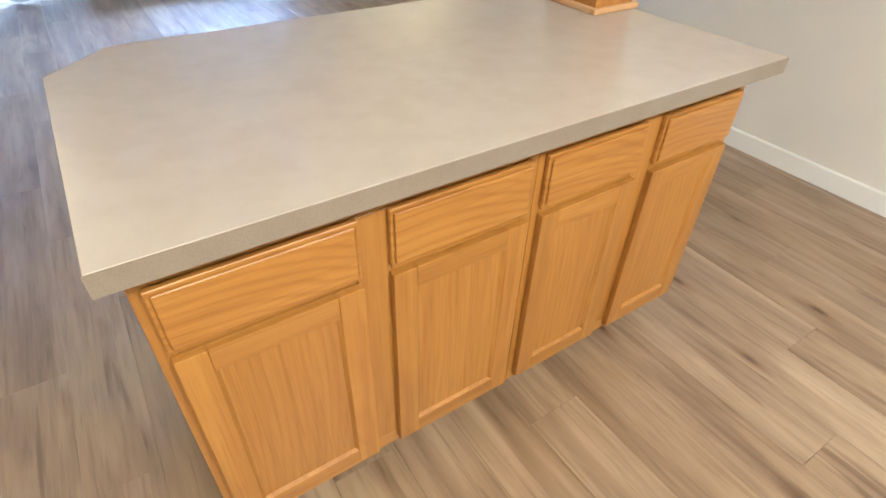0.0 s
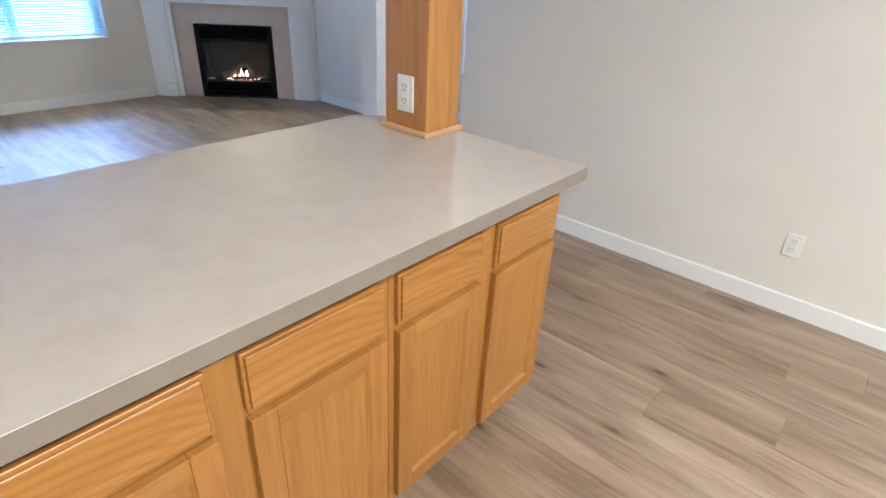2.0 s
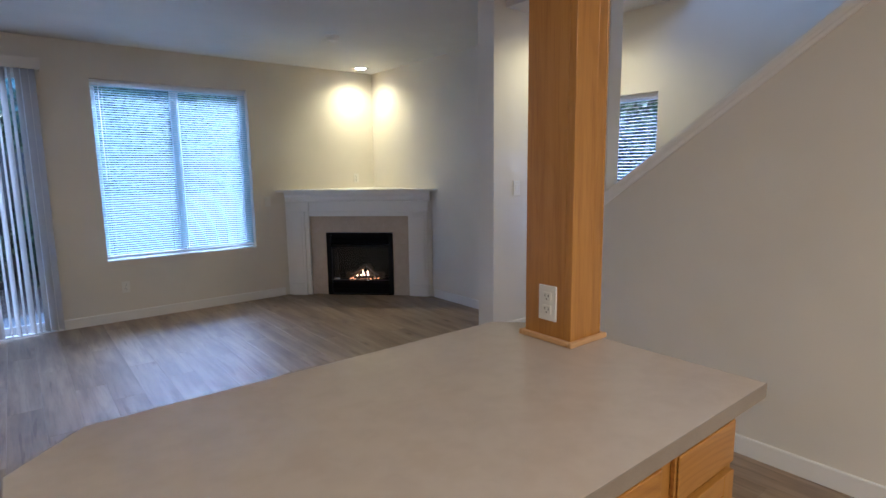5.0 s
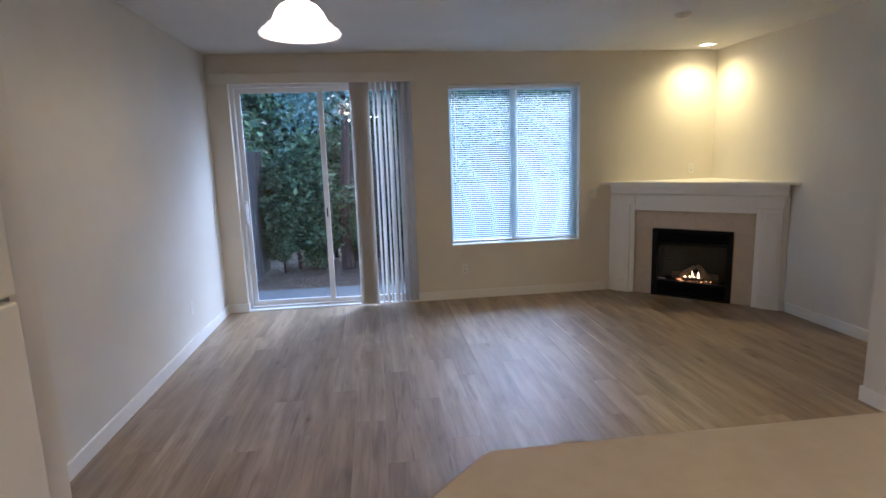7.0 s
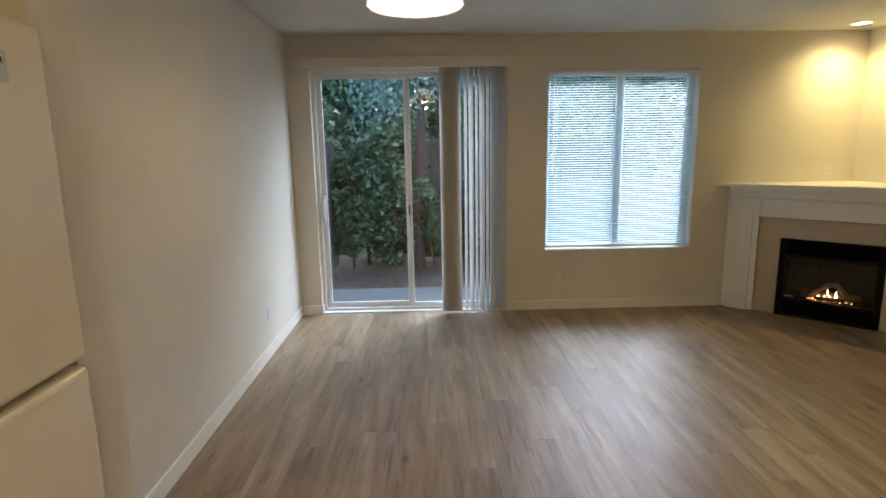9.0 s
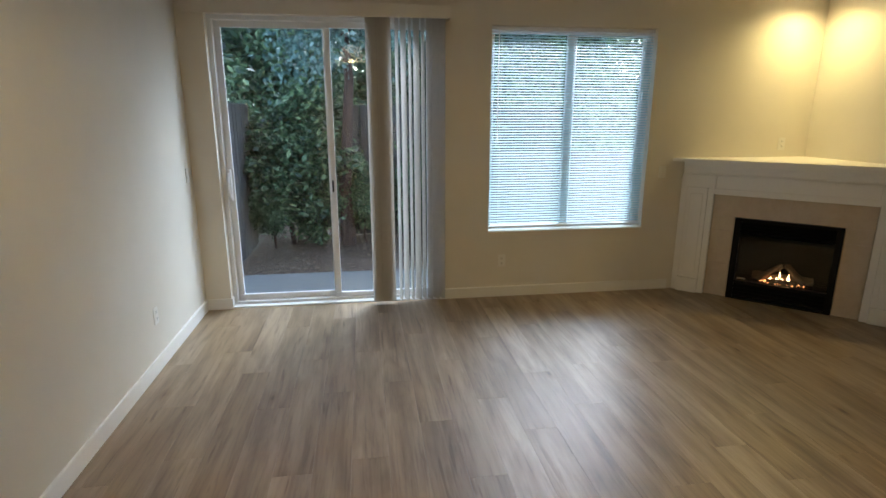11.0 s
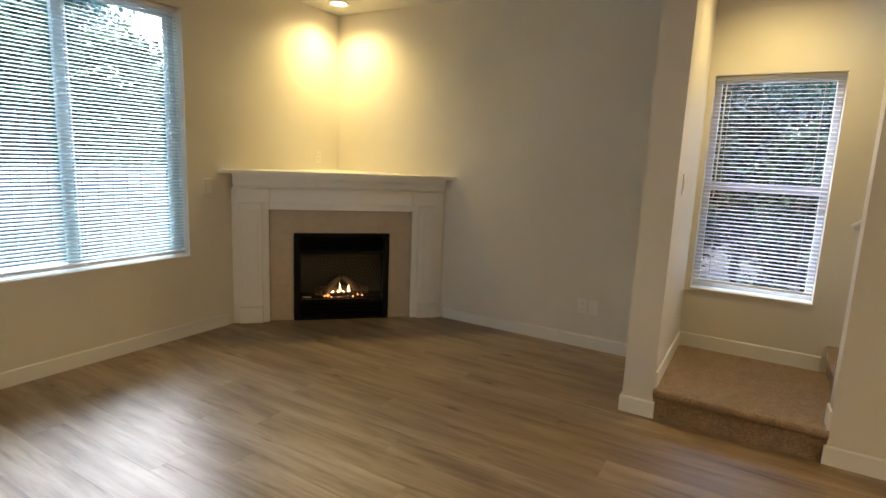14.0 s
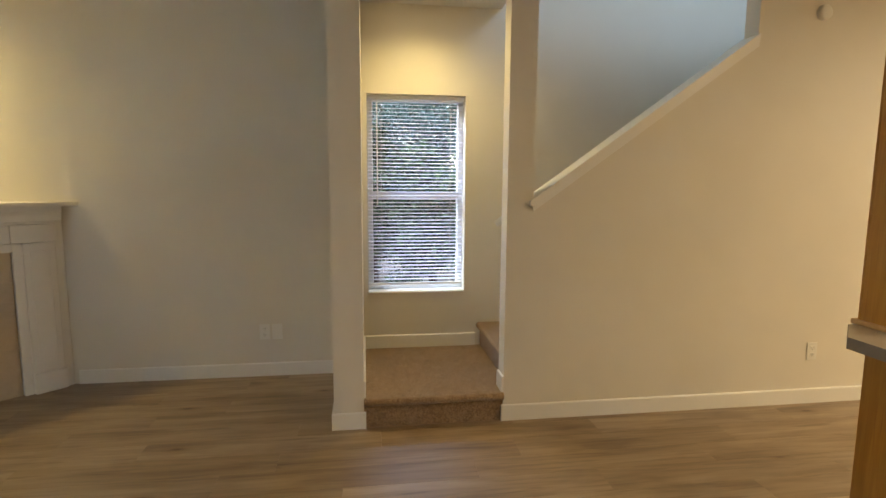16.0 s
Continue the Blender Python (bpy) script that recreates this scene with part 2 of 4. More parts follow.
CARPET = carpet()
TILE = speckle("hearth tile", (0.52, 0.43, 0.33), 0.3)
BLACK = plain("black enamel", (0.006, 0.006, 0.007), 0.3)
# near-black, for the firebox lining, burner tray and cabinet toe kick
SOOT_BLACK = plain("soot-black brick and board", (0.010, 0.009, 0.008), 0.8, vary=0.4, scale=14, bump=0.5)
for dim in (BLACK, SOOT_BLACK):
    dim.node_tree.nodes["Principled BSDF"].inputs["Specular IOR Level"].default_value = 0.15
LOG = rough_stuff("fire log", (0.05, 0.032, 0.022), (0.15, 0.10, 0.065), 30, 1.0, 0.01)
GLASS = pane_glass("window glass")
# white slats; the cool daylight on them is put into their base colours
SLAT_SKY_BLUE = thin("daylight-blue blind slat", (0.50, 0.68, 0.73), 0.14, 0.4)
SLAT_SKY_MAUVE = thin("daylight-mauve blind slat", (0.66, 0.66, 0.78), 0.24, 0.4)
VANE = thin("blind vane", (0.57, 0.54, 0.50), 0.36, 0.6)
FRIDGE = plain("fridge enamel", (0.80, 0.75, 0.64), 0.3, vary=0.01, scale=350, bump=0.12)
CHROME = plain("brushed metal", (0.55, 0.54, 0.52), 0.3, 1.0)
BRASS = plain("antique brass", (0.36, 0.24, 0.12), 0.35, 1.0)
SHADE = glowing("lit alabaster glass", (1.0, 0.86, 0.66), 0.34)
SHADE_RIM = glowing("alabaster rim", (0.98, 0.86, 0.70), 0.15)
LENS = glowing("lamp lens", (1.0, 0.80, 0.52), 2)
FLAME = glowing("flame", (1.0, 0.56, 0.24), 1.3)
EMBER = glowing("ember", (1.0, 0.36, 0.12), 0.3)
CONCRETE = rough_stuff("concrete", (0.07, 0.078, 0.078), (0.115, 0.12, 0.118), 40, 0.3, 0.004)
SOIL = rough_stuff("bark mulch", (0.03, 0.021, 0.016), (0.13, 0.085, 0.058), 24, 1.0, 0.05)
FENCE = rough_stuff("weathered fence", (0.035, 0.034, 0.034), (0.08, 0.078, 0.075), 6, 0.5, 0.004, 0.85, (8, 8, 1))
# grey-brown boards; the sky's lavender light is mixed into this paler colour
FENCE_SKYLIT = rough_stuff("sky-lit weathered fence", (0.13, 0.12, 0.135), (0.24, 0.225, 0.25), 6, 0.5, 0.004, 0.85, (8, 8, 1))
BARK = rough_stuff("bark", (0.034, 0.022, 0.021), (0.090, 0.054, 0.046), 10, 1.0, 0.02, 0.9, (3, 3, 0.8))
LEAF = leaf_mat("broad leaf", (0.014, 0.036, 0.020), (0.055, 0.125, 0.062), (0.21, 0.32, 0.17))
NEEDLE = leaf_mat("needle leaf", (0.045, 0.10, 0.095), (0.11, 0.22, 0.20), (0.23, 0.37, 0.35))
DRY = leaf_mat("dry leaf", (0.05, 0.03, 0.02), (0.10, 0.06, 0.035), (0.22, 0.15, 0.09))
HOUSE_OUT = plain("outer cladding", (0.33, 0.34, 0.33), 0.7)


# mesh helpers
def part(name, bm, material, parent=None, label="", smooth=False):
    me = bpy.data.meshes.new(name)
    bm.to_mesh(me)
    bm.free()
    for m in material if isinstance(material, (list, tuple)) else [material]:
        me.materials.append(m)
    if smooth:
        me.shade_smooth()
    ob = new(name, me)
    if parent:
        ob.parent = parent
    if label:
        ob["label"] = label
    return ob


def group(name, label, category, place=(0, 0, 0), turn=0.0, grp=""):
    ob = new(name)
    ob.empty_display_size = 0.1
    ob.location = place
    ob.rotation_euler = (0, 0, radians(turn))
    return tagged(ob, label, category, grp)


def structure(ob, label=""):
    return tagged(ob, label, "", "", "structure")


def box(bm, x0, x1, y0, y1, z0, z1, bevel=0.0, seg=1, mi=0):
    res = bmesh.ops.create_cube(bm, size=1.0, matrix=Matrix.LocRotScale(((x0 + x1) / 2, (y0 + y1) / 2, (z0 + z1) / 2), None, (abs(x1 - x0), abs(y1 - y0), abs(z1 - z0))))
    faces = {f for v in res["verts"] for f in v.link_faces}
    for f in faces:
        f.material_index = mi
    if bevel:
        edges = {e for v in res["verts"] for e in v.link_edges}
        bmesh.ops.bevel(bm, geom=list(edges), offset=bevel, segments=seg, affect="EDGES", profile=0.5)
    return bm


def boxes(rows, bevel=0.0, seg=1):
    bm = bmesh.new()
    for r in rows:
        box(bm, *r, bevel=bevel, seg=seg)
    return bm


def prism(bm, pts, axis, a, b, mi=0):
    """A polygon, given in the two other axes, drawn out along axis from a to b."""
    def at(p, h):
        return {"x": (h, p[0], p[1]), "y": (p[0], h, p[1]), "z": (p[0], p[1], h)}[axis]
    v0 = [bm.verts.new(at(p, a)) for p in pts]
    v1 = [bm.verts.new(at(p, b)) for p in pts]
    n = len(pts)
    fs = [bm.faces.new(v0), bm.faces.new(v1[::-1])]
    for i in range(n):
        fs.append(bm.faces.new((v0[i], v1[i], v1[(i + 1) % n], v0[(i + 1) % n])))
    for f in fs:
        f.material_index = mi
    bmesh.ops.recalc_face_normals(bm, faces=fs)
    return bm


def lathe(bm, profile, seg=32, centre=(0, 0), close=False):
    rings = []
    for r, z in profile:
        rings.append([bm.verts.new((centre[0] + r * math.cos(2 * math.pi * i / seg), centre[1] + r * math.sin(2 * math.pi * i / seg), z)) for i in range(seg)])
    fs = []
    for a, b in zip(rings, rings[1:]):
        for i in range(seg):
            fs.append(bm.faces.new((a[i], a[(i + 1) % seg], b[(i + 1) % seg], b[i])))
    if close:
        fs.append(bm.faces.new(rings[0]))
        fs.append(bm.faces.new(rings[-1][::-1]))
    bmesh.ops.recalc_face_normals(bm, faces=fs)
    return bm


def rod(bm, p, q, r, seg=10, r2=None):
    p, q = Vector(p), Vector(q)
    m = Matrix.Translation((p + q) / 2) @ (q - p).to_track_quat("Z", "Y").to_matrix().to_4x4()
    bmesh.ops.create_cone(bm, cap_ends=True, segments=seg, radius1=r, radius2=r if r2 is None else r2, depth=(q - p).length, matrix=m)
    return bm


# the place: x to the east, y to the north
XR, YB, YS, ZC = 5.475, 8.06, -1.4, 2.65
RX0, RX1 = 4.55, 4.67
RY, WY0, WY1 = 4.077, 4.881, 5.047
D_X0, D_X1, D_Z = 0.205, 1.985, 2.37
W1 = (2.440, 3.890, 0.600, 2.33)
W2 = (4.145, 4.845, 0.580, 1.99)
T, ZL = 0.16, 2.59

floor = structure(part("floor", boxes([(-0.2, XR + T, YS - 0.2, YB + T, -0.2, -0.012)]), CONCRETE))

north = bmesh.new()
Z2 = 2.95
for r in ((-0.2, D_X0, YB, YB + T, -0.012, Z2), (D_X0, D_X1, YB, YB + T, D_Z, Z2), (D_X1, W1[0], YB, YB + T, -0.012, Z2),
          (W1[0], W1[1], YB, YB + T, -0.012, W1[2]), (W1[0], W1[1], YB, YB + T, W1[3], Z2), (W1[1], XR, YB, YB + T, -0.012, Z2)):
    box(north, *r)
structure(part("wall_north", north, WALL))
structure(part("wall_west", boxes([(-0.2, 0, YS, YB, -0.012, Z2)]), WALL))
structure(part("wall_south", boxes([(-0.2, XR, YS - 0.2, YS, -0.012, 5.3)]), WALL))
east = bmesh.new()
for r in ((XR, XR + T, YS, W2[0], -0.012, 5.3), (XR, XR + T, W2[0], W2[1], -0.012, W2[2]), (XR, XR + T, W2[0], W2[1], W2[3], 5.3), (XR, XR + T, W2[1], YB + T, -0.012, 5.3)):
    box(east, *r)
structure(part("wall_east", east, WALL))
SL = 0.719
SY, SZ, SY2 = 3.925, 1.272, 2.615
bm = bmesh.new()
prism(bm, [(YS, -0.012), (RY, -0.012), (RY, ZC), (SY, ZC), (SY, SZ), (SY2, SZ + SL * (SY - SY2)), (SY2, ZC), (YS, ZC)], "x", RX0, RX1)
structure(part("wall_stair", bm, WALL))
structure(part("wall_wing", boxes([(RX0, XR, WY0, WY1, -0.012, ZC)]), WALL))
STX, STY = 0.60, 3.87
structure(part("wall_stub", boxes([(0, STX, STY, STY + 0.13, -0.012, ZC)]), WALL))
WELL_Y0, WELL_Y1 = 0.3, 3.90
structure(part("ceiling", boxes([(0, RX1, YS, YB, ZC, Z2), (RX1, XR, WELL_Y1, WY0, ZL, Z2), (RX1, XR, WY0, YB, ZC, Z2), (RX1, XR, YS, WELL_Y0, ZC, Z2)]), CEIL))
up = bmesh.new()
for r in ((3.22, 3.4, YS, 1.2, Z2, 5.3), (3.22, 3.4, 1.2, 2.8, Z2, 3.75), (3.22, 3.4, 1.2, 2.8, 4.85, 5.3), (3.22, 3.4, 2.8, WELL_Y1 + 0.15, Z2, 5.3), (3.4, XR, WELL_Y1, WELL_Y1 + 0.15, Z2, 5.3)):
    box(up, *r)
structure(part("wall_upper", up, WALL))
structure(part("ceiling_upper", boxes([(3.22, XR + T, YS - 0.2, WELL_Y1 + 0.15, 5.3, 5.45)]), CEIL))


def board(bm, a, b, nrm, z0=0.0, h=0.095, t=0.012):
    """A skirting board from a to b, standing proud along nrm, with an eased top."""
    a, b, nv = Vector((*a, 0)), Vector((*b, 0)), Vector((*nrm, 0))
    prof = [(0, 0), (t, 0), (t, h - 0.006), (t - 0.004, h), (0, h)]
    v0 = [bm.verts.new(a + nv * o + Vector((0, 0, z0 + z))) for o, z in prof]
    v1 = [bm.verts.new(b + nv * o + Vector((0, 0, z0 + z))) for o, z in prof]
    fs = [bm.faces.new(v0), bm.faces.new(v1[::-1])]
    for i in range(5):
        fs.append(bm.faces.new((v0[i], v1[i], v1[(i + 1) % 5], v0[(i + 1) % 5])))
    bmesh.ops.recalc_face_normals(bm, faces=fs)


t = 0.012
for rows in (
    [((0, STY + 0.13), (0, YB), (1, 0))],
    [((t, YB), (D_X0, YB), (0, -1)), ((D_X0, YB - t), (D_X0, YB + 0.055), (1, 0))],
    [((D_X1, YB), (4.20, YB), (0, -1)), ((D_X1, YB - t), (D_X1, YB + 0.055), (-1, 0))],
    [((XR, WY1 + t), (XR, 6.80), (-1, 0))],
    [((RX0, WY1), (XR, WY1), (0, 1)), ((RX0, WY0 - t), (RX0, WY1 + t), (-1, 0))],
    [((RX0, YS), (RX0, RY + t), (-1, 0))],
    [((0, YS), (0, STY), (1, 0)), ((t, YS), (RX0 - t, YS), (0, 1))],
    [((0, STY + 0.13), (STX + t, STY + 0.13), (0, 1)), ((STX, STY), (STX, STY + 0.13), (1, 0))],
):
    bm = bmesh.new()
    for r in rows:
        board(bm, *r)
    structure(part("baseboard", bm, TRIM))
RISE, RUN = 0.172, 0.247
bm = bmesh.new()
board(bm, (RX0 + 0.01, WY0), (XR - t, WY0), (0, -1), RISE)
board(bm, (XR, 4.06), (XR, WY0), (-1, 0), RISE)
board(bm, (RX0 - 0.002, RY), (RX1, RY), (0, 1), RISE)
board(bm, (RX0 + 0.0, WY0), (RX0 + 0.016, WY0), (0, -1), 0.0)
board(bm, (RX0 + 0.0, RY), (RX0 + 0.016, RY), (0, 1), 0.0)
structure(part("baseboard", bm, TRIM))

# stairs
stairs = group("staircase", "carpeted staircase rising behind the half wall", "stairs")


def nosed(length, top, front):
    """The outline of a carpeted step: a rounded nose above a set-back riser."""
    pts = [(length, 0.0), (0.03, 0.0), (0.03, top - 0.05)]
    for k in range(7):
        a = -math.pi / 2 - math.pi * k / 6
        pts.append((0.022 + 0.022 * math.cos(a), top - 0.022 + 0.022 * math.sin(a)))
    pts.append((length, top))
    return pts


bm = bmesh.new()
prism(bm, [(RX0 - 0.025 + a, b) for a, b in nosed(XR - RX0 + 0.025, RISE, 0)], "y", RY, WY0)
box(bm, RX1, XR, 3.99, RY, 0.0, RISE)
part("landing", bm, CARPET, stairs)
for i in range(15):
    y1 = 4.05 - RUN * i
    z0 = RISE * (i + 1)
    bm = bmesh.new()
    prism(bm, [(y1 - a, z0 + b) for a, b in nosed(RUN + 0.03, RISE, 0)], "x", RX1, XR)
    prism(bm, [(y1 - 0.03, z0 - 0.2 if i else z0), (y1 - RUN - 0.03, z0 - 0.2 if i else z0), (y1 - RUN - 0.03, z0), (y1 - 0.03, z0)], "x", RX1, XR)
    part("step", bm, CARPET, stairs)

bm = bmesh.new()
y0, z0, y1, z1 = SY + 0.025, SZ - SL * 0.025, SY2, SZ + SL * (SY - SY2)
prism(bm, [(y0, z0), (y0, z0 + 0.026), (y1, z1 + 0.026), (y1, z1)], "x", RX0 - 0.02, RX1 + 0.02)
prism(bm, [(SY, SZ - 0.045), (SY, SZ), (y1, z1), (y1, z1 - 0.045)], "x", RX0 - 0.013, RX0 - 0.0005)
prism(bm, [(SY + 0.013, SZ - 0.025), (SY + 0.013, SZ - 0.0095), (y1, z1 - 0.0), (y1, z1 - 0.022)], "x", RX0 - 0.018, RX0 - 0.0135)
structure(part("trim", bm, TRIM))
rail = group("handrail", "white painted handrail fixed to the inner side of the stair wall", "handrail")
bm = bmesh.new()
rod(bm, (RX1 + 0.055, 4.095, 1.14), (RX1 + 0.055, 1.5, 1.14 + SL * 2.595), 0.02, 12)
part("grip", bm, TRIM, rail, smooth=True)
for y in (3.7, 2.7, 1.8):
    bm = bmesh.new()
    z = 1.21 + SL * (4.0 - y)
    rod(bm, (RX1, y, z - 0.05), (RX1 + 0.055, y, z - 0.01), 0.007)
    part("bracket", bm, CHROME, rail)


# windows and the sliding door
def glass_pane(name, rows, parent):
    ob = part(name, boxes(rows), GLASS, parent)
    ob.visible_shadow = False
    return ob


def frame_bm(axis, a0, a1, z0, z1, d0, d1, w, bevel=0.003):
    """Four bars round an opening in a wall that runs along axis."""
    bm = bmesh.new()
    for r in ((a0, a1, z0, z0 + w), (a0, a1, z1 - w, z1), (a0, a0 + w, z0 + w, z1 - w), (a1 - w, a1, z0 + w, z1 - w)):
        if axis == "x":
            box(bm, r[0], r[1], d0, d1, r[2], r[3], bevel)
        else:
            box(bm, d0, d1, r[0], r[1], r[2], r[3], bevel)
    return bm


win = structure(new("window_1"), "white vinyl window with a central upright, behind a mini blind")
a0, a1, z0, z1 = W1
am = (a0 + a1) / 2
part("window_frame", frame_bm("x", a0, a1, z0, z1, YB + 0.10, YB + T - 0.005, 0.045), VINYL, win)
part("mullion", boxes([(am - 0.028, am + 0.028, YB + 0.105, YB + T - 0.01, z0 + 0.045, z1 - 0.045)], 0.003), VINYL, win)
part("sash", frame_bm("x", am + 0.035, a1 - 0.045, z0 + 0.045, z1 - 0.045, YB + 0.11, YB + 0.14, 0.016), VINYL, win)
glass_pane("pane", [(a0 + 0.045, am - 0.035, YB + 0.125, YB + 0.130, z0 + 0.045, z1 - 0.045)], win)
glass_pane("pane", [(am + 0.051, a1 - 0.061, YB + 0.120, YB + 0.125, z0 + 0.061, z1 - 0.061)], win)
part("window_sill", boxes([(a0, a1, YB - 0.012, YB + 0.10, z0, z0 + 0.012)], 0.003), TRIM, win)

win = structure(new("window_2"), "white vinyl single-hung window over the landing, behind a mini blind")
a0, a1, z0, z1 = W2
zm = (z0 + z1) / 2
part("window_frame", frame_bm("y", a0, a1, z0, z1, XR + 0.10, XR + T - 0.005, 0.04), VINYL, win)
part("meeting_rail", boxes([(XR + 0.105, XR + T - 0.01, a0 + 0.04, a1 - 0.04, zm - 0.025, zm + 0.025)], 0.003), VINYL, win)
glass_pane("pane", [(XR + 0.13, XR + 0.135, a0 + 0.04, a1 - 0.04, z0 + 0.04, zm - 0.025)], win)
glass_pane("pane", [(XR + 0.13, XR + 0.135, a0 + 0.04, a1 - 0.04, zm + 0.025, z1 - 0.04)], win)
part("window_sill", boxes([(XR - 0.012, XR + 0.10, a0, a1, z0, z0 + 0.012)], 0.003), TRIM, win)


def mini_blind(label, w, h, pitch, tilt, place, turn, bottom=0.03, material=SLAT_SKY_BLUE):
    """A blind that hangs from z = h down; x along it, y into the window."""
    b = group("window_blind", label, "blind", place, turn)
    part("headrail", boxes([(0.004, w - 0.004, -0.014, 0.014, h - 0.03, h - 0.003)], 0.002), VINYL, b)
    part("bottom_rail", boxes([(0.006, w - 0.006, -0.012, 0.012, bottom, bottom + 0.018)], 0.003), VINYL, b)
    me = None
    n = int((h - 0.04 - bottom - 0.02) / pitch)
    for i in range(n):
        if me is None:
            bm = bmesh.new()
            cols = []
            for j in range(5):
                u = -0.0125 + 0.025 * j / 4
                c = 0.002 * (1 - (u / 0.0125) ** 2)
                y, z = u * math.cos(tilt) - c * math.sin(tilt), u * math.sin(tilt) + c * math.cos(tilt)
                cols.append([bm.verts.new((x, y, z)) for x in (0.008, w - 0.008)])
            for p, q in zip(cols, cols[1:]):
                bm.faces.new((p[0], p[1], q[1], q[0]))
            s = part("slat", bm, material, b, smooth=True)
            me = s.data
        else:
            s = new("slat", me)
            s.parent = b
        s.location = (0, 0, bottom + 0.03 + pitch * (i + 0.5))
    bm = bmesh.new()
    for x in (0.1, w / 2, w - 0.1) if w > 1 else (0.1, w - 0.1):
        rod(bm, (x, -0.0145, bottom), (x, -0.0145, h - 0.03), 0.0008, 5)
        rod(bm, (x, 0.0145, bottom), (x, 0.0145, h - 0.03), 0.0008, 5)
    part("cord", bm, PLASTIC, b)
    bm = bmesh.new()
    rod(bm, (0.07, -0.024, h * 0.45), (0.07, -0.02, h - 0.03), 0.004, 8)
    part("wand", bm, PLASTIC, b)
    return b


mini_blind("white mini blind lowered over the wide window, slats half open and coloured blue for daylight", W1[1] - W1[0], W1[3] - W1[2], 0.0225, radians(25), (W1[0], YB + 0.055, W1[2]), 0)
mini_blind("white mini blind lowered over the landing window, slats half open and coloured mauve for daylight", W2[1] - W2[0], W2[3] - W2[2], 0.0255, radians(15), (XR + 0.055, W2[1], W2[2]), -90, 0.05, SLAT_SKY_MAUVE)

door = structure(new("door_1"), "white vinyl sliding patio door with two glass panels, closed")
part("door_frame", frame_bm("x", D_X0, D_X1, 0.0, D_Z, YB + 0.07, YB + T, 0.035), VINYL, door)
part("threshold", boxes([(D_X0, D_X1, YB - 0.0, YB + 0.07, -0.01, 0.014)], 0.004), VINYL, door)
xm = 1.12
part("sliding_panel", frame_bm("x", D_X0 + 0.035, xm, 0.035, D_Z - 0.035, YB + 0.12, YB + 0.15, 0.05), VINYL, door)
part("fixed_panel", frame_bm("x", xm - 0.035, D_X1 - 0.035, 0.035, D_Z - 0.035, YB + 0.08, YB + 0.11, 0.045), VINYL, door)
glass_pane("pane", [(D_X0 + 0.085, xm - 0.05, YB + 0.132, YB + 0.137, 0.085, D_Z - 0.085)], door)
glass_pane("pane", [(xm + 0.01, D_X1 - 0.08, YB + 0.092, YB + 0.097, 0.08, D_Z - 0.08)], door)
bm = bmesh.new()
for k in range(8):
    p = (D_X0 + 0.055, YB + 0.075 - 0.035 * math.sin(math.pi * k / 8), 0.95 + 0.2 * k / 8)
    q = (D_X0 + 0.055, YB + 0.075 - 0.035 * math.sin(math.pi * (k + 1) / 8), 0.95 + 0.2 * (k + 1) / 8)
    rod(bm, p, q, 0.011, 10)
box(bm, D_X0 + 0.04, D_X0 + 0.07, YB + 0.072, YB + 0.12, 0.92, 1.18, 0.004)
part("handle", bm, VINYL, door, "white curved pull handle")
part("latch", boxes([(xm - 0.025, xm - 0.012, YB + 0.066, YB + 0.08, 0.98, 1.08)], 0.003), DARK, door, "dark latch")

vb = group("vertical_blind", "beige vertical blind drawn to one side of the patio door", "blind")
part("valance", boxes([(0.06, 2.08, YB - 0.115, YB - 0.10, 2.35, 2.445), (2.065, 2.08, YB - 0.10, YB, 2.35, 2.445), (0.06, 2.08, YB - 0.10, YB, 2.435, 2.445)], 0.002), WALL, vb, "valance painted like the wall")
part("track", boxes([(0.08, 2.06, YB - 0.07, YB - 0.03, 2.37, 2.395)], 0.002), VINYL, vb)


def vane_mesh():
    bm = bmesh.new()
    cols = []
    for j in range(7):
        u = -0.0445 + 0.089 * j / 6
        cols.append([bm.verts.new((u, 0.006 * (1 - (u / 0.0445) ** 2), z)) for z in (0.025, 2.365)])
    for p, q in zip(cols, cols[1:]):
        bm.faces.new((p[0], q[0], q[1], p[1]))
    return bm


first = part("vane", vane_mesh(), VANE, vb, smooth=True)
spots = [(1.455, 4, 0.0), (1.47, 3, 0.008), (1.49, 5, 0.016), (1.51, 3, 0.0), (1.535, 6, 0.008), (1.55, 3, 0.016), (1.565, 4, 0.024)] + [(1.655 + 0.052 * k, (-76, -64, -78, -60, -76, -66, -58, -62)[k], 0.0) for k in range(8)]
for k, (x, turn, dy) in enumerate(spots):
    v = first if k == 0 else new("vane", first.data)
    v.parent = vb
    v.location = (x, YB - 0.05 - dy, 0)
    v.rotation_euler = (0, 0, radians(turn))
for x, turn, dy in spots:
    part("carrier", rod(bmesh.new(), (x, YB - 0.05 - dy, 2.362), (x, YB - 0.05 - dy, 2.375), 0.004, 6), PLASTIC, vb)


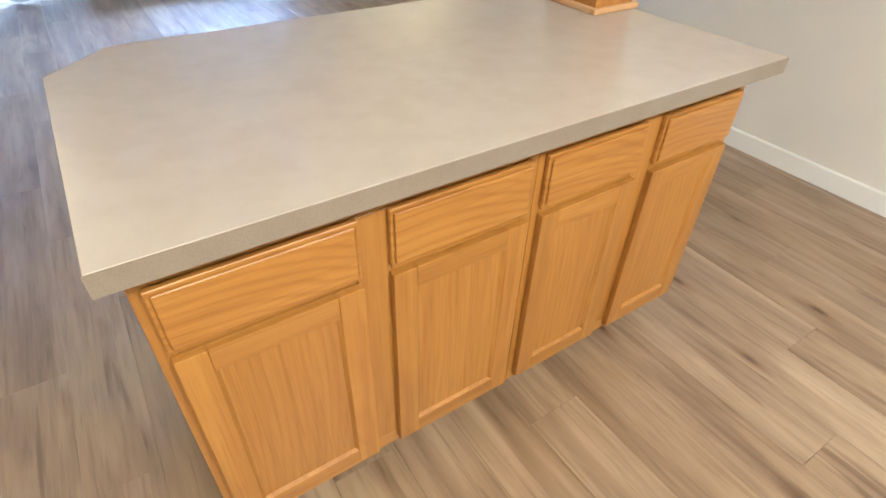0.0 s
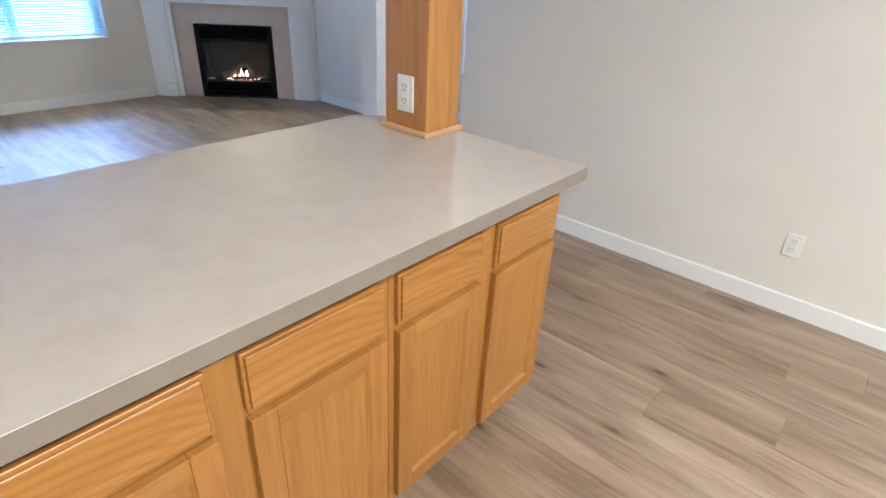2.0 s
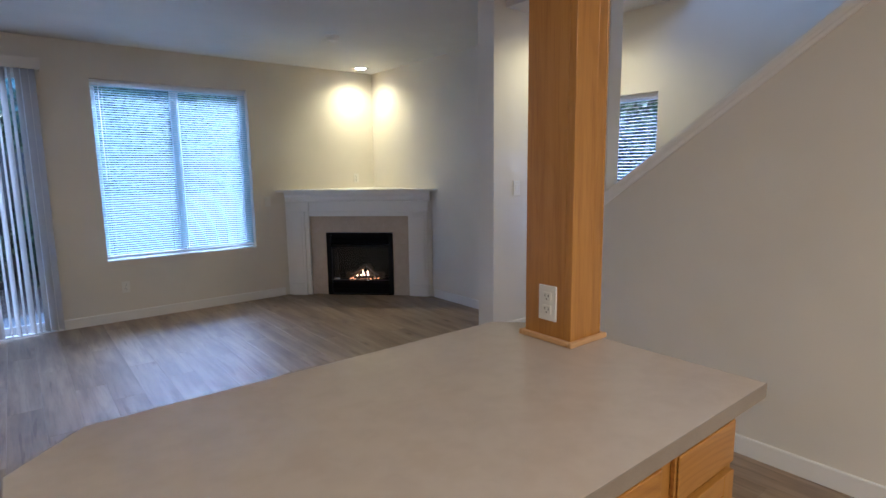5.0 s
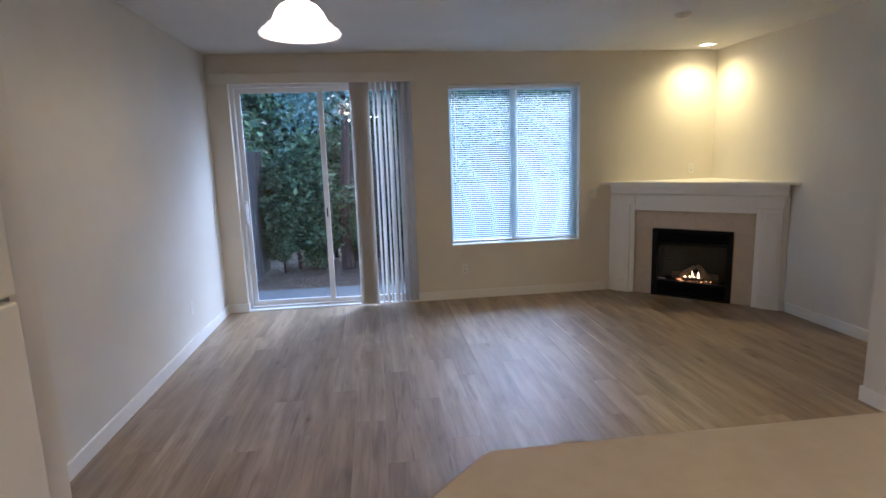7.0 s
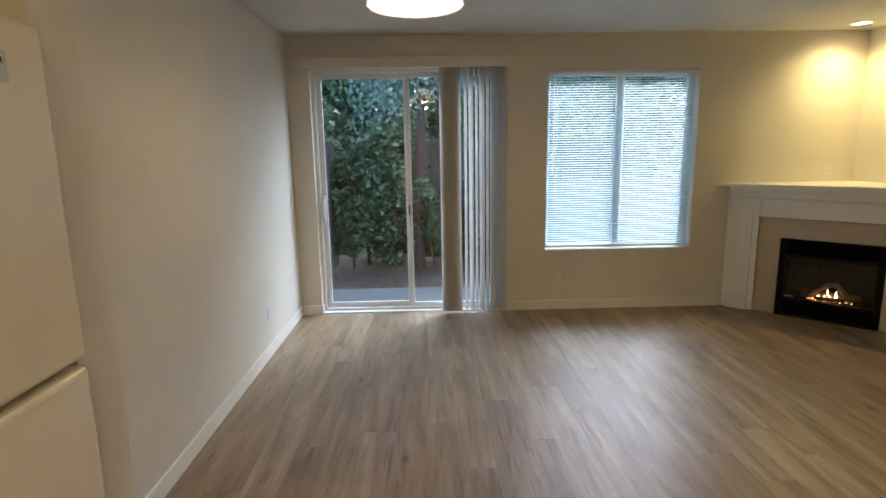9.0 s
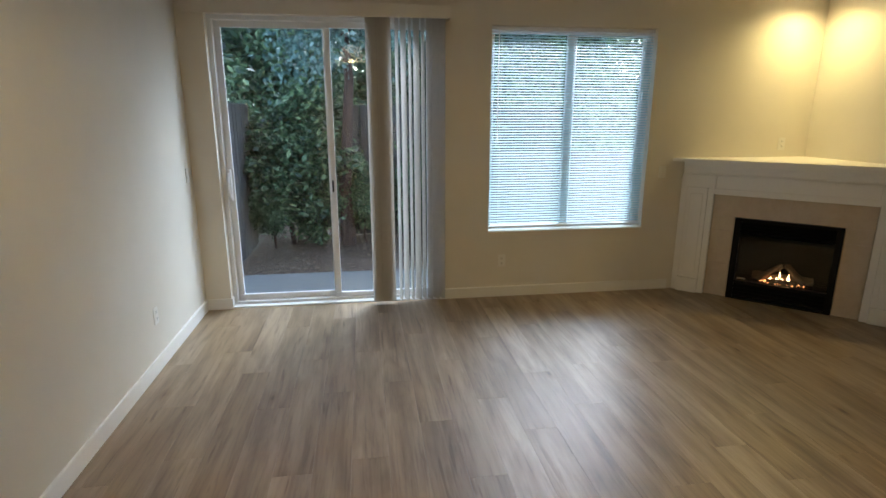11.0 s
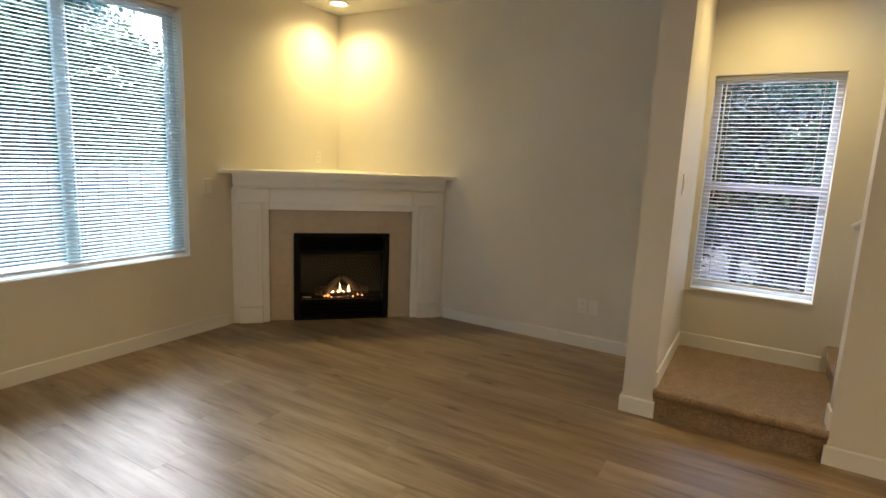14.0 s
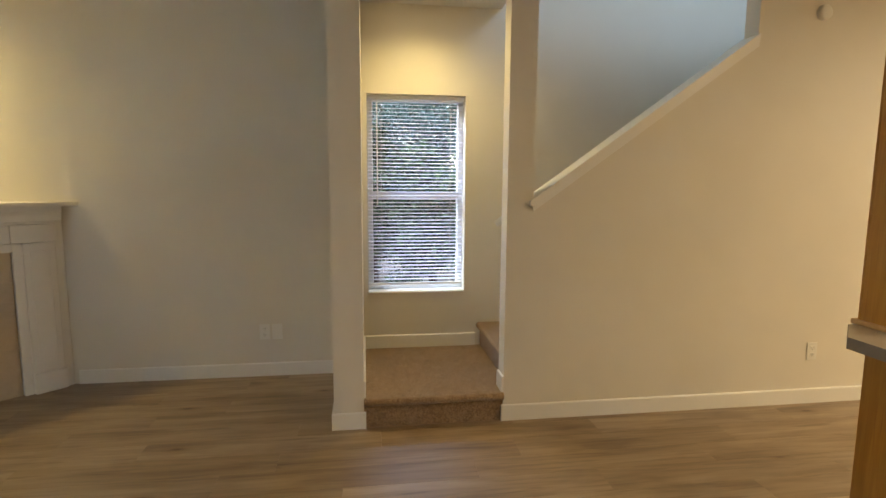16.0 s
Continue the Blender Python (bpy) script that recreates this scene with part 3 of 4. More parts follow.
# island
def base_cabinet(x0, x1):
    c = group("base_cabinet", "honey oak cabinet with two drawers over two flat-panel doors", "cabinet", (x0, 0, 0), grp="island cabinets")
    w = x1 - x0
    yf, yb = 2.584, 3.16
    part("body", boxes([(0.0, 0.018, yf + 0.02, yb, 0.095, 0.872), (w - 0.018, w, yf + 0.02, yb, 0.095, 0.872), (0.018, w - 0.018, yf + 0.02, yb, 0.095, 0.11), (0.018, w - 0.018, yb - 0.012, yb, 0.11, 0.872)]), OAK_V, c)
    # toe kick is near-black, in the firebox's material
    part("toe_kick", boxes([(0.0, w, yf + 0.075, yb, 0.0, 0.0945)]), SOOT_BLACK, c, "dark toe kick")
    m = w / 2
    part("face_frame", boxes([(0, 0.03, yf, yf + 0.02, 0.095, 0.872), (w - 0.03, w, yf, yf + 0.02, 0.095, 0.872), (m - 0.035, m + 0.035, yf, yf + 0.02, 0.140, 0.812)], 0.001), OAK_V, c)
    for a, b, lo, hi in ((0.03, w - 0.03, 0.813, 0.872), (0.03, w - 0.03, 0.095, 0.139), (0.03, m - 0.036, 0.655, 0.70), (m + 0.036, w - 0.03, 0.655, 0.70)):
        part("cross_rail", boxes([(a, b, yf + 0.0005, yf + 0.02, lo, hi)], 0.001), OAK_H, c)
    for a, b in ((0.018, m - 0.03), (m + 0.03, w - 0.02)):
        d = new("drawer")
        d.parent = c
        d.location = ((a + b) / 2, yf, 0.750)
        hw, hh = (b - a) / 2, 0.064
        bm = bmesh.new()
        box(bm, -hw, hw, -0.013, -0.001, -hh, hh, 0.0015)
        box(bm, -hw + 0.007, hw - 0.007, -0.019, -0.013, -hh + 0.007, hh - 0.007, 0.004, 3)
        part("drawer_front", bm, OAK_DRAWER, d)
        part("drawer_box", boxes([(-hw + 0.03, hw - 0.03, 0.021, 0.45, -hh + 0.015, hh - 0.02)]), OAK_Y, d)
        dd = new("door")
        dd.parent = c
        dd.location = ((a + b) / 2, yf, 0.393)
        hh = 0.275
        s = 0.052
        part("stile", boxes([(-hw, -hw + s, -0.019, -0.001, -hh, hh)], 0.0018, 2), OAK_V, dd)
        part("stile", boxes([(hw - s, hw, -0.019, -0.001, -hh, hh)], 0.0018, 2), OAK_V, dd)
        part("rail", boxes([(-hw + s, hw - s, -0.0188, -0.001, hh - s, hh)], 0.0018, 2), OAK_H, dd)
        part("rail", boxes([(-hw + s, hw - s, -0.0188, -0.001, -hh, -hh + s)], 0.0018, 2), OAK_H, dd)
        part("panel", boxes([(-hw + s - 0.002, hw - s + 0.002, -0.010, -0.003, -hh + s - 0.002, hh - s + 0.002)]), OAK_PANEL, dd)
        bead = bmesh.new()
        slope = [(0.0, -0.0175), (0.007, -0.0105), (0.0, -0.0105)]
        for e in (-1, 1):
            prism(bead, [(e * (hw - s - q), y) for q, y in slope], "z", -hh + s, hh - s)
            prism(bead, [(y, e * (hh - s - q)) for q, y in slope], "x", -hw + s, hw - s)
        part("bead", bead, OAK_V, dd)
    return c


base_cabinet(1.743, 2.5005)
base_cabinet(2.5015, 3.199)
ct = group("worktop", "speckled grey-beige laminate worktop with cut-off back corners", "countertop")
CT = [(1.715, 2.515), (3.213, 2.515), (3.213, 3.225), (3.075, 3.366), (1.853, 3.366), (1.715, 3.223)]
inner = [(2.464 + (a - 2.464) * 0.9975, 2.94 + (b - 2.94) * 0.9955) for a, b in CT]
bm = prism(bmesh.new(), inner, "z", 0.873, 0.91)
bmesh.ops.bevel(bm, geom=[e for e in bm.edges if all(v.co.z > 0.9 for v in e.verts)], offset=0.001, segments=1, affect="EDGES")
part("top", bm, LAMINATE, ct)
bm = bmesh.new()
for k in range(6):
    a, b, c, d = CT[k], CT[(k + 1) % 6], inner[(k + 1) % 6], inner[k]
    prism(bm, [a, b, c, d], "z", 0.872, 0.9092)
part("edge_band", bm, LAM_EDGE, ct, "darker laminate edge band")

post = group("post", "square honey oak post rising from the island worktop to the ceiling", "column")
cx0, cx1, cy0, cy1 = 3.060, 3.212, 3.007, 3.191
part("board", boxes([(cx0, cx1 - 0.05, cy0, cy0 + 0.026, 0.911, ZC)], 0.0012), OAK_POST_LIT, post)
part("board", boxes([(cx1 - 0.049, cx1 - 0.009, cy0 + 0.0015, cy0 + 0.026, 0.911, ZC)], 0.0012), OAK_POST_LIT, post)
part("board", boxes([(cx1 - 0.008, cx1, cy0 + 0.001, cy1, 0.911, ZC)], 0.0012), OAK_POST_LIT, post)
part("board", boxes([(cx0 + 0.0008, cx1 - 0.009, cy0 + 0.027, cy1, 0.911, ZC)], 0.0012), OAK_POST_LIT, post)
bm = bmesh.new()
for a, b, c, d in ((cx0 - 0.016, cx1 + 0.014, cy0 - 0.016, cy0), (cx0 - 0.016, cx1 + 0.014, cy1, cy1 + 0.014), (cx0 - 0.016, cx0, cy0, cy1), (cx1, cx1 + 0.014, cy0, cy1)):
    box(bm, a, b, c, d, 0.9105, 0.928, 0.004, 2)
part("base_trim", bm, OAK_RAW, post, "paler oak base trim")


# small fittings on the walls: x across, y into the wall, z up
def outlet(place, turn, label, h=0.112, switch=False, blank=False):
    o = group("light_switch" if switch else "power_outlet", label, "switch" if switch else "outlet", place, turn)
    part("cover_plate", boxes([(-0.035, 0.035, -0.006, -0.0003, -h / 2, h / 2)], 0.0025, 2), PLASTIC, o)
    if switch:
        bm = boxes([(-0.014, 0.014, -0.009, -0.0062, -0.03, 0.03)], 0.002)
        part("rocker", bm, PLASTIC, o)
    elif not blank:
        for z in (-0.021, 0.021):
            s = part("socket", boxes([(-0.0165, 0.0165, -0.0085, -0.0062, z - 0.014, z + 0.014)], 0.002, 2), PLASTIC, o)
            bm = boxes([(-0.008, -0.0055, -0.0092, -0.0082, z - 0.001, z + 0.008), (0.0055, 0.008, -0.0092, -0.0082, z - 0.001, z + 0.007), (-0.002, 0.002, -0.0092, -0.0082, z - 0.010, z - 0.006)])
            part("slot", bm, DARK, o)
    return o


outlet((cx0, 3.095, 1.033), -90, "white double power outlet on the oak post", 0.112)
outlet((2.57, YB, 0.338), 0, "white double power outlet low on the wall under the window")
outlet((4.05, YB, 1.115), 0, "white rocker switch on the wall beside the fireplace", switch=True)
outlet((5.21, YB, 1.358), 0, "cream power outlet in the lit corner over the mantel")
outlet((0, 7.93, 1.16), 90, "white rocker switch beside the patio door", switch=True)
outlet((0, 6.985, 0.36), 90, "white double power outlet low on the long blank wall")
outlet((0, 4.95, 0.38), 90, "white double power outlet low on the blank wall near the fridge")
outlet((XR, 5.575, 0.322), -90, "white double power outlet beside a cable plate")
outlet((XR, 5.49, 0.322), -90, "white cable plate beside a power outlet", blank=True)
outlet((RX0, 2.08, 0.34), -90, "white double power outlet low on the stair wall")
outlet((4.788, WY0, 1.302), 180 - 180, "white rocker switch on the wall end by the landing", switch=True)
det = group("door_chime", "small round white sounder high on the stair wall", "alarm", (RX0, 2.21, 2.375))
bm = bmesh.new()
lathe(bm, [(0.001, 0.028), (0.03, 0.027), (0.042, 0.02), (0.045, 0.0)], 28)
bm.transform(pose(0, 0, 0, 0, -90, 0))
part("cover", bm, PLASTIC, det, smooth=True)
sm = group("smoke_detector", "round white smoke detector on the ceiling", "smoke detector", (4.165, 6.565, ZC))
bm = bmesh.new()
lathe(bm, [(0.065, 0.0), (0.065, -0.012), (0.055, -0.02), (0.05, -0.036), (0.001, -0.04)], 32)
part("cover", bm, PLASTIC, sm, smooth=True)
part("grille", lathe(bmesh.new(), [(0.0605, -0.0128), (0.0605, -0.0155)], 32), DARK, sm)


def can_light(x, y, label, z=ZC):
    c = group("recessed_light", label, "ceiling light", (x, y, z), grp="recessed ceiling lights")
    part("trim_ring", lathe(bmesh.new(), [(0.068, -0.001), (0.068, -0.004), (0.095, -0.005), (0.095, 0.0)], 36), PLASTIC, c, smooth=True)
    part("lens", lathe(bmesh.new(), [(0.001, -0.003), (0.068, -0.0025)], 36), LENS, c, "lit lens")
    return c


can_light(*CAN_A, "lit recessed ceiling light in the corner over the fireplace")
can_light(*CAN_B, "lit recessed ceiling light over the landing", ZL)


def flush_light(x, y):
    c = group("ceiling_light", "lit round flush ceiling light over the kitchen", "ceiling light", (x, y, ZC), grp="kitchen ceiling lights")
    part("base", lathe(bmesh.new(), [(0.16, 0.0), (0.16, -0.02), (0.15, -0.025), (0.001, -0.026)], 36), BRASS, c, smooth=True)
    part("diffuser", lathe(bmesh.new(), [(0.15, -0.026), (0.14, -0.038), (0.10, -0.048), (0.001, -0.05)], 36), SHADE, c, smooth=True)


flush_light(*KITCHEN_A[:2])
flush_light(*KITCHEN_B[:2])

pl = group("pendant_light", "lit pendant with bell-shaped alabaster glass shade", "pendant light", (*PENDANT, 0))
bm = bmesh.new()
PR = [(r0 * 1.06, z0 + 0.182) for r0, z0 in ((0.045, 2.275), (0.07, 2.272), (0.10, 2.255), (0.125, 2.225), (0.143, 2.185), (0.158, 2.158), (0.17, 2.142))]
seg = 48
rings = []
for r, z in PR + [(r - 0.006, z - 0.003) for r, z in PR[::-1]]:
    flute = 0.03 if r > 0.11 else 0.0
    rings.append([bm.verts.new(((r * (1 + flute * math.cos(24 * 2 * math.pi * i / (seg * 2)) * (r - 0.1) / 0.1)) * math.cos(2 * math.pi * i / seg), r * (1 + flute * math.cos(24 * math.pi * i / seg) * (r - 0.1) / 0.1) * math.sin(2 * math.pi * i / seg), z)) for i in range(seg)])
for a, b in zip(rings, rings[1:]):
    for i in range(seg):
        bm.faces.new((a[i], b[i], b[(i + 1) % seg], a[(i + 1) % seg]))
part("shade", bm, SHADE, pl, smooth=True)
bm = bmesh.new()
lathe(bm, [(r * 1.135, z + 0.137) for r, z in ((0.158, 2.200), (0.172, 2.182), (0.194, 2.163), (0.201, 2.149), (0.198, 2.140), (0.190, 2.147), (0.166, 2.172), (0.152, 2.190))], 96)
for v in bm.verts:
    a = math.atan2(v.co.y, v.co.x)
    v.co.xy *= 1 + 0.016 * math.cos(24 * a)
part("rim", bm, SHADE_RIM, pl, "amber-tinted fluted rim", smooth=True)
bm = bmesh.new()
lathe(bm, [(0.001, 2.515), (0.02, 2.51), (0.03, 2.485), (0.05, 2.47), (0.05, 2.461), (0.001, 2.457)], 24)
part("cap", bm, BRASS, pl, smooth=True)
part("rod", rod(bmesh.new(), (0, 0, 2.505), (0, 0, ZC - 0.02), 0.006, 10), BRASS, pl)
part("canopy", lathe(bmesh.new(), [(0.001, ZC - 0.035), (0.04, ZC - 0.028), (0.062, ZC - 0.006), (0.062, ZC)], 28), BRASS, pl, smooth=True)
bm = bmesh.new()
bmesh.ops.create_uvsphere(bm, u_segments=16, v_segments=10, radius=0.03, matrix=Matrix.Translation((0, 0, 2.39)))
bulb = part("bulb", bm, LENS, pl, smooth=True)

# fridge
fr = group("refrigerator", "white top-freezer refrigerator beside a short wall end", "refrigerator", (-0.0, 0, 0))
FY0, FW = 3.04, 3.83
part("body", boxes([(0.03, 0.58, FY0, FW, 0.02, 1.81)], 0.006, 2), FRIDGE, fr)
part("freezer_door", boxes([(0.59, 0.65, FY0, FW, 1.232, 1.826)], 0.012, 3), FRIDGE, fr)
part("fridge_door", boxes([(0.59, 0.65, FY0, FW, 0.06, 1.217)], 0.012, 3), FRIDGE, fr)
part("gasket", boxes([(0.58, 0.597, FY0 + 0.01, FW - 0.01, 0.07, 1.80)]), DARK, fr, "grey door gasket")
part("kick_grille", boxes([(0.545, 0.578, FY0 + 0.01, FW - 0.01, 0.0, 0.055)], 0.002), DARK, fr)
part("badge", boxes([(0.6505, 0.653, FW - 0.165, FW - 0.095, 1.722, 1.770)], 0.001), CHROME, fr, "small metal maker's badge")
part("badge_mark", boxes([(0.653, 0.6535, FW - 0.155, FW - 0.105, 1.750, 1.759), (0.653, 0.6535, FW - 0.155, FW - 0.12, 1.733, 1.741)]), DARK, fr)

# fireplace
fp = group("fireplace", "corner gas fireplace, white mantel, beige tiles, low fire burning", "fireplace", (4.852, 7.432, 0), -45)
m = 0.81
for s in (-1, 1):
    lo, hi = (-m, -m + 0.225) if s < 0 else (m - 0.225, m)
    bm = bmesh.new()
    inner = (hi - 0.05, hi) if s < 0 else (lo, lo + 0.05)
    outer = (lo, hi - 0.05) if s < 0 else (lo + 0.05, hi)
    box(bm, outer[0], outer[1], 0.0, 0.05, 0.135, 0.985, 0.003)
    part("leg", bm, TRIM, fp)
    part("pilaster", boxes([(inner[0], inner[1], 0.014, 0.06, 0.0, 0.985)], 0.002), TRIM, fp)
    part("raised_panel", boxes([(outer[0] + 0.035, outer[1] - 0.035, -0.006, -0.0005, 0.2, 0.93)], 0.0025), TRIM, fp)
    part("plinth", boxes([(outer[0] - (0.01 if s < 0 else 0.0), outer[1] + (0.0 if s < 0 else 0.01), -0.014, 0.05, 0.0, 0.135)], 0.004), TRIM, fp)
    part("end_block", boxes([(lo - 0.012, hi + 0.012, -0.016, 0.05, 0.987, 1.10)], 0.003), TRIM, fp)
for s, reach in ((-1, 0.876), (1, 0.869)):
    bm = bmesh.new()
    prism(bm, [(s * (m + 0.0005), 0.012), (s * (reach - 0.012), 0.012), (s * (reach - 0.048), 0.048), (s * (m + 0.0005), 0.048)], "z", 0.0, 1.10)
    part("scribe_filler", bm, TRIM, fp)
part("header", boxes([(-m + 0.225, m - 0.225, 0.012, 0.06, 0.932, 0.985)], 0.002), TRIM, fp)
part("frieze", boxes([(-m + 0.215, m - 0.215, -0.004, 0.06, 0.987, 1.10)], 0.002), TRIM, fp)
bm = bmesh.new()
prism(bm, [(-0.018, 1.101), (-0.024, 1.115), (-0.030, 1.122), (-0.036, 1.16), (-0.046, 1.185), (-0.048, 1.212), (0.05, 1.212), (0.05, 1.101)], "x", -0.845, 0.845)
part("crown_moulding", bm, TRIM, fp)
bm = bmesh.new()
FC = 12.197
prism(bm, [(FC - YB, YB), (XR, FC - XR), (XR, YB)], "z", 1.2125, 1.239)
bmesh.ops.bevel(bm, geom=[e for e in bm.edges if all(abs(v.co.x + v.co.y - FC) < 1e-4 for v in e.verts)], offset=0.006, segments=2, affect="EDGES")
bm.transform((pose(4.852, 7.432, 0, 0, 0, -45)).inverted())
part("mantel_shelf", bm, TRIM, fp)
tiles = []
for s in (-1, 1):
    lo, hi = (-m + 0.227, -0.397) if s < 0 else (0.397, m - 0.227)
    tiles += [(lo, hi, 0.0015, 0.3065), (lo, hi, 0.3075, 0.6125), (lo, hi, 0.6135, 0.7400)]
w4 = (2 * (m - 0.227)) / 4
for k in range(4):
    x = -m + 0.227 + w4 * k
    tiles.append((x + 0.0004, x + w4 - 0.0004, 0.7410, 0.930))
for a, b, c, d in tiles:
    part("tile", boxes([(a, b, 0.045, 0.06, c, d)], 0.0004), TILE, fp)
bm = boxes([(-m + 0.05, -0.42, 0.061, 0.08, 0.0, 1.2), (0.42, m - 0.03, 0.061, 0.08, 0.0, 1.2), (-0.42, 0.42, 0.061, 0.08, 0.74, 1.2)])
part("backing", bm, TILE, fp)
g = 0.393
part("firebox_frame", boxes([(-g, -g + 0.05, 0.03, 0.09, 0.0, 0.737), (g - 0.05, g, 0.03, 0.09, 0.0, 0.737), (-g + 0.05, g - 0.05, 0.03, 0.09, 0.712, 0.737), (-g + 0.05, g - 0.05, 0.03, 0.09, 0.565, 0.595), (-g + 0.05, g - 0.05, 0.03, 0.09, 0.15, 0.175), (-g + 0.05, g - 0.05, 0.03, 0.09, 0.0, 0.012)], 0.002), BLACK, fp)
for z in (0.615, 0.645, 0.675):
    bm = bmesh.new()
    prism(bm, [(0.034, z), (0.06, z + 0.02), (0.063, z + 0.016), (0.037, z - 0.004)], "x", -g + 0.05, g - 0.05)
    part("louvre", bm, BLACK, fp)
for z in (0.04, 0.075, 0.11):
    bm = bmesh.new()
    prism(bm, [(0.034, z), (0.06, z + 0.024), (0.063, z + 0.020), (0.037, z - 0.004)], "x", -g + 0.05, g - 0.05)
    part("louvre", bm, BLACK, fp)
part("firebox", boxes([(-g, g, 0.42, 0.44, 0.0, 0.74), (-g, -g + 0.02, 0.091, 0.42, 0.0, 0.74), (g - 0.02, g, 0.091, 0.42, 0.0, 0.74), (-g + 0.02, g - 0.02, 0.091, 0.42, 0.0, 0.14), (-g + 0.02, g - 0.02, 0.091, 0.42, 0.6, 0.74)]), SOOT_BLACK, fp, "soot-dark firebox lining")
gl = part("fire_glass", boxes([(-g + 0.05, g - 0.05, 0.075, 0.079, 0.175, 0.565)]), GLASS, fp)
gl.visible_shadow = False
part("rating_plate", boxes([(-0.325, -0.255, 0.068, 0.070, 0.182, 0.196)]), CHROME, fp)


def log_mesh(p, q, r, seed):
    bm = bmesh.new()
    p, q = Vector(p), Vector(q)
    mat4 = Matrix.Translation(p) @ (q - p).to_track_quat("Z", "Y").to_matrix().to_4x4()
    length = (q - p).length
    rings = []
    for i in range(9):
        ring = []
        for j in range(12):
            a = 2 * math.pi * j / 12
            rr = r * (1 + 0.22 * noise.noise(Vector((math.cos(a) * 1.5, math.sin(a) * 1.5, i * 0.5 + seed))))
            ring.append(bm.verts.new(mat4 @ Vector((rr * math.cos(a), rr * math.sin(a), length * i / 8))))
        rings.append(ring)
    for a, b in zip(rings, rings[1:]):
        for j in range(12):
            bm.faces.new((a[j], a[(j + 1) % 12], b[(j + 1) % 12], b[j]))
    bm.faces.new(rings[0][::-1])
    bm.faces.new(rings[-1])
    return bm


for k, (p, q, r) in enumerate((((-0.22, 0.24, 0.2), (0.24, 0.22, 0.21), 0.036), ((-0.16, 0.16, 0.19), (-0.01, 0.30, 0.30), 0.026), ((0.18, 0.15, 0.19), (0.03, 0.29, 0.31), 0.026), ((-0.10, 0.14, 0.185), (0.13, 0.15, 0.19), 0.022))):
    part("log", log_mesh(p, q, r, k * 3.7), LOG, fp, smooth=True)
bm = bmesh.new()
rng = random.Random(5)
for k in range(46):
    x, y = rng.uniform(-0.15, 0.19), rng.uniform(0.115, 0.2)
    bmesh.ops.create_icosphere(bm, subdivisions=1, radius=rng.uniform(0.005, 0.011), matrix=Matrix.LocRotScale((x, y, 0.168 + rng.uniform(0, 0.012)), Euler((rng.random() * 3, rng.random() * 3, 0)), (1, 1, 0.6)))
part("embers", bm, EMBER, fp, "glowing embers")
part("burner_tray", boxes([(-0.25, 0.25, 0.10, 0.30, 0.141, 0.163)], 0.004), SOOT_BLACK, fp)
for x, y, h, w in ((-0.075, 0.16, 0.045, 0.018), (-0.03, 0.17, 0.05, 0.014), (0.02, 0.165, 0.045, 0.020), (0.065, 0.15, 0.10, 0.014), (0.11, 0.16, 0.03, 0.014), (-0.01, 0.20, 0.10, 0.009)):
    bm = bmesh.new()
    prof = [(0.001, 0.0), (w * 0.7, h * 0.12), (w, h * 0.3), (w * 0.75, h * 0.55), (w * 0.35, h * 0.8), (0.001, h)]
    lathe(bm, prof, 12)
    for v in bm.verts:
        v.co.x += 0.35 * w * math.sin(v.co.z / h * 4 + x * 30)
        v.co.y *= 0.5
        v.co += Vector((x, y, 0.175))
    part("flame", bm, FLAME, fp, smooth=True)


# outside
structure(part("ground", boxes([(-150, 150, -150, 150, -0.6, -0.13)]), SOIL))
structure(part("patio", boxes([(-1.5, 6.0, YB + T, 9.28, -0.14, -0.06)], 0.006), CONCRETE))
structure(part("outer_wall", boxes([(XR + T, XR + T + 0.03, -1.6, W2[0] - 0.02, -0.1, 5.4), (XR + T, XR + T + 0.03, W2[1] + 0.02, YB + T, -0.1, 5.4)]), HOUSE_OUT))


def leaves_mesh(name, count, clumps, size, extent, seed, material, droop=0.3):
    """Many small folded leaves gathered in clumps inside an ellipsoid with an uneven edge."""
    rs = np.random.RandomState(seed)
    d = rs.normal(size=(clumps, 3))
    d /= np.linalg.norm(d, axis=1)[:, None]
    rad = rs.uniform(0.35, 1.0, clumps) ** 0.6 * (0.8 + 0.3 * np.sin(d[:, 0] * 5 + seed) * np.cos(d[:, 2] * 4))
    centre = d * rad[:, None] * np.array(extent)
    which = rs.randint(0, clumps, count)
    pos = centre[which] + rs.normal(size=(count, 3)) * np.array([0.16, 0.16, 0.13]) * min(extent)
    ax = rs.normal(size=(count, 3))
    ax[:, 2] = ax[:, 2] * 0.5 - droop
    ax /= np.linalg.norm(ax, axis=1)[:, None]
    side = np.cross(ax, rs.normal(size=(count, 3)))
    side /= np.linalg.norm(side, axis=1)[:, None]
    up = np.cross(ax, side)
    s = size * rs.uniform(0.6, 1.3, count)[:, None]
    v = np.stack([pos, pos + ax * s * 0.5 + side * s * 0.28 + up * s * 0.08, pos + ax * s, pos + ax * s * 0.5 - side * s * 0.28 + up * s * 0.08], axis=1).reshape(-1, 3)
    i = np.arange(count) * 4
    faces = np.concatenate([np.stack([i, i + 1, i + 2], 1), np.stack([i, i + 2, i + 3], 1)])
    me = bpy.data.meshes.new(name)
    me.from_pydata(v.tolist(), [], faces.tolist())
    me.materials.append(material)
    return me


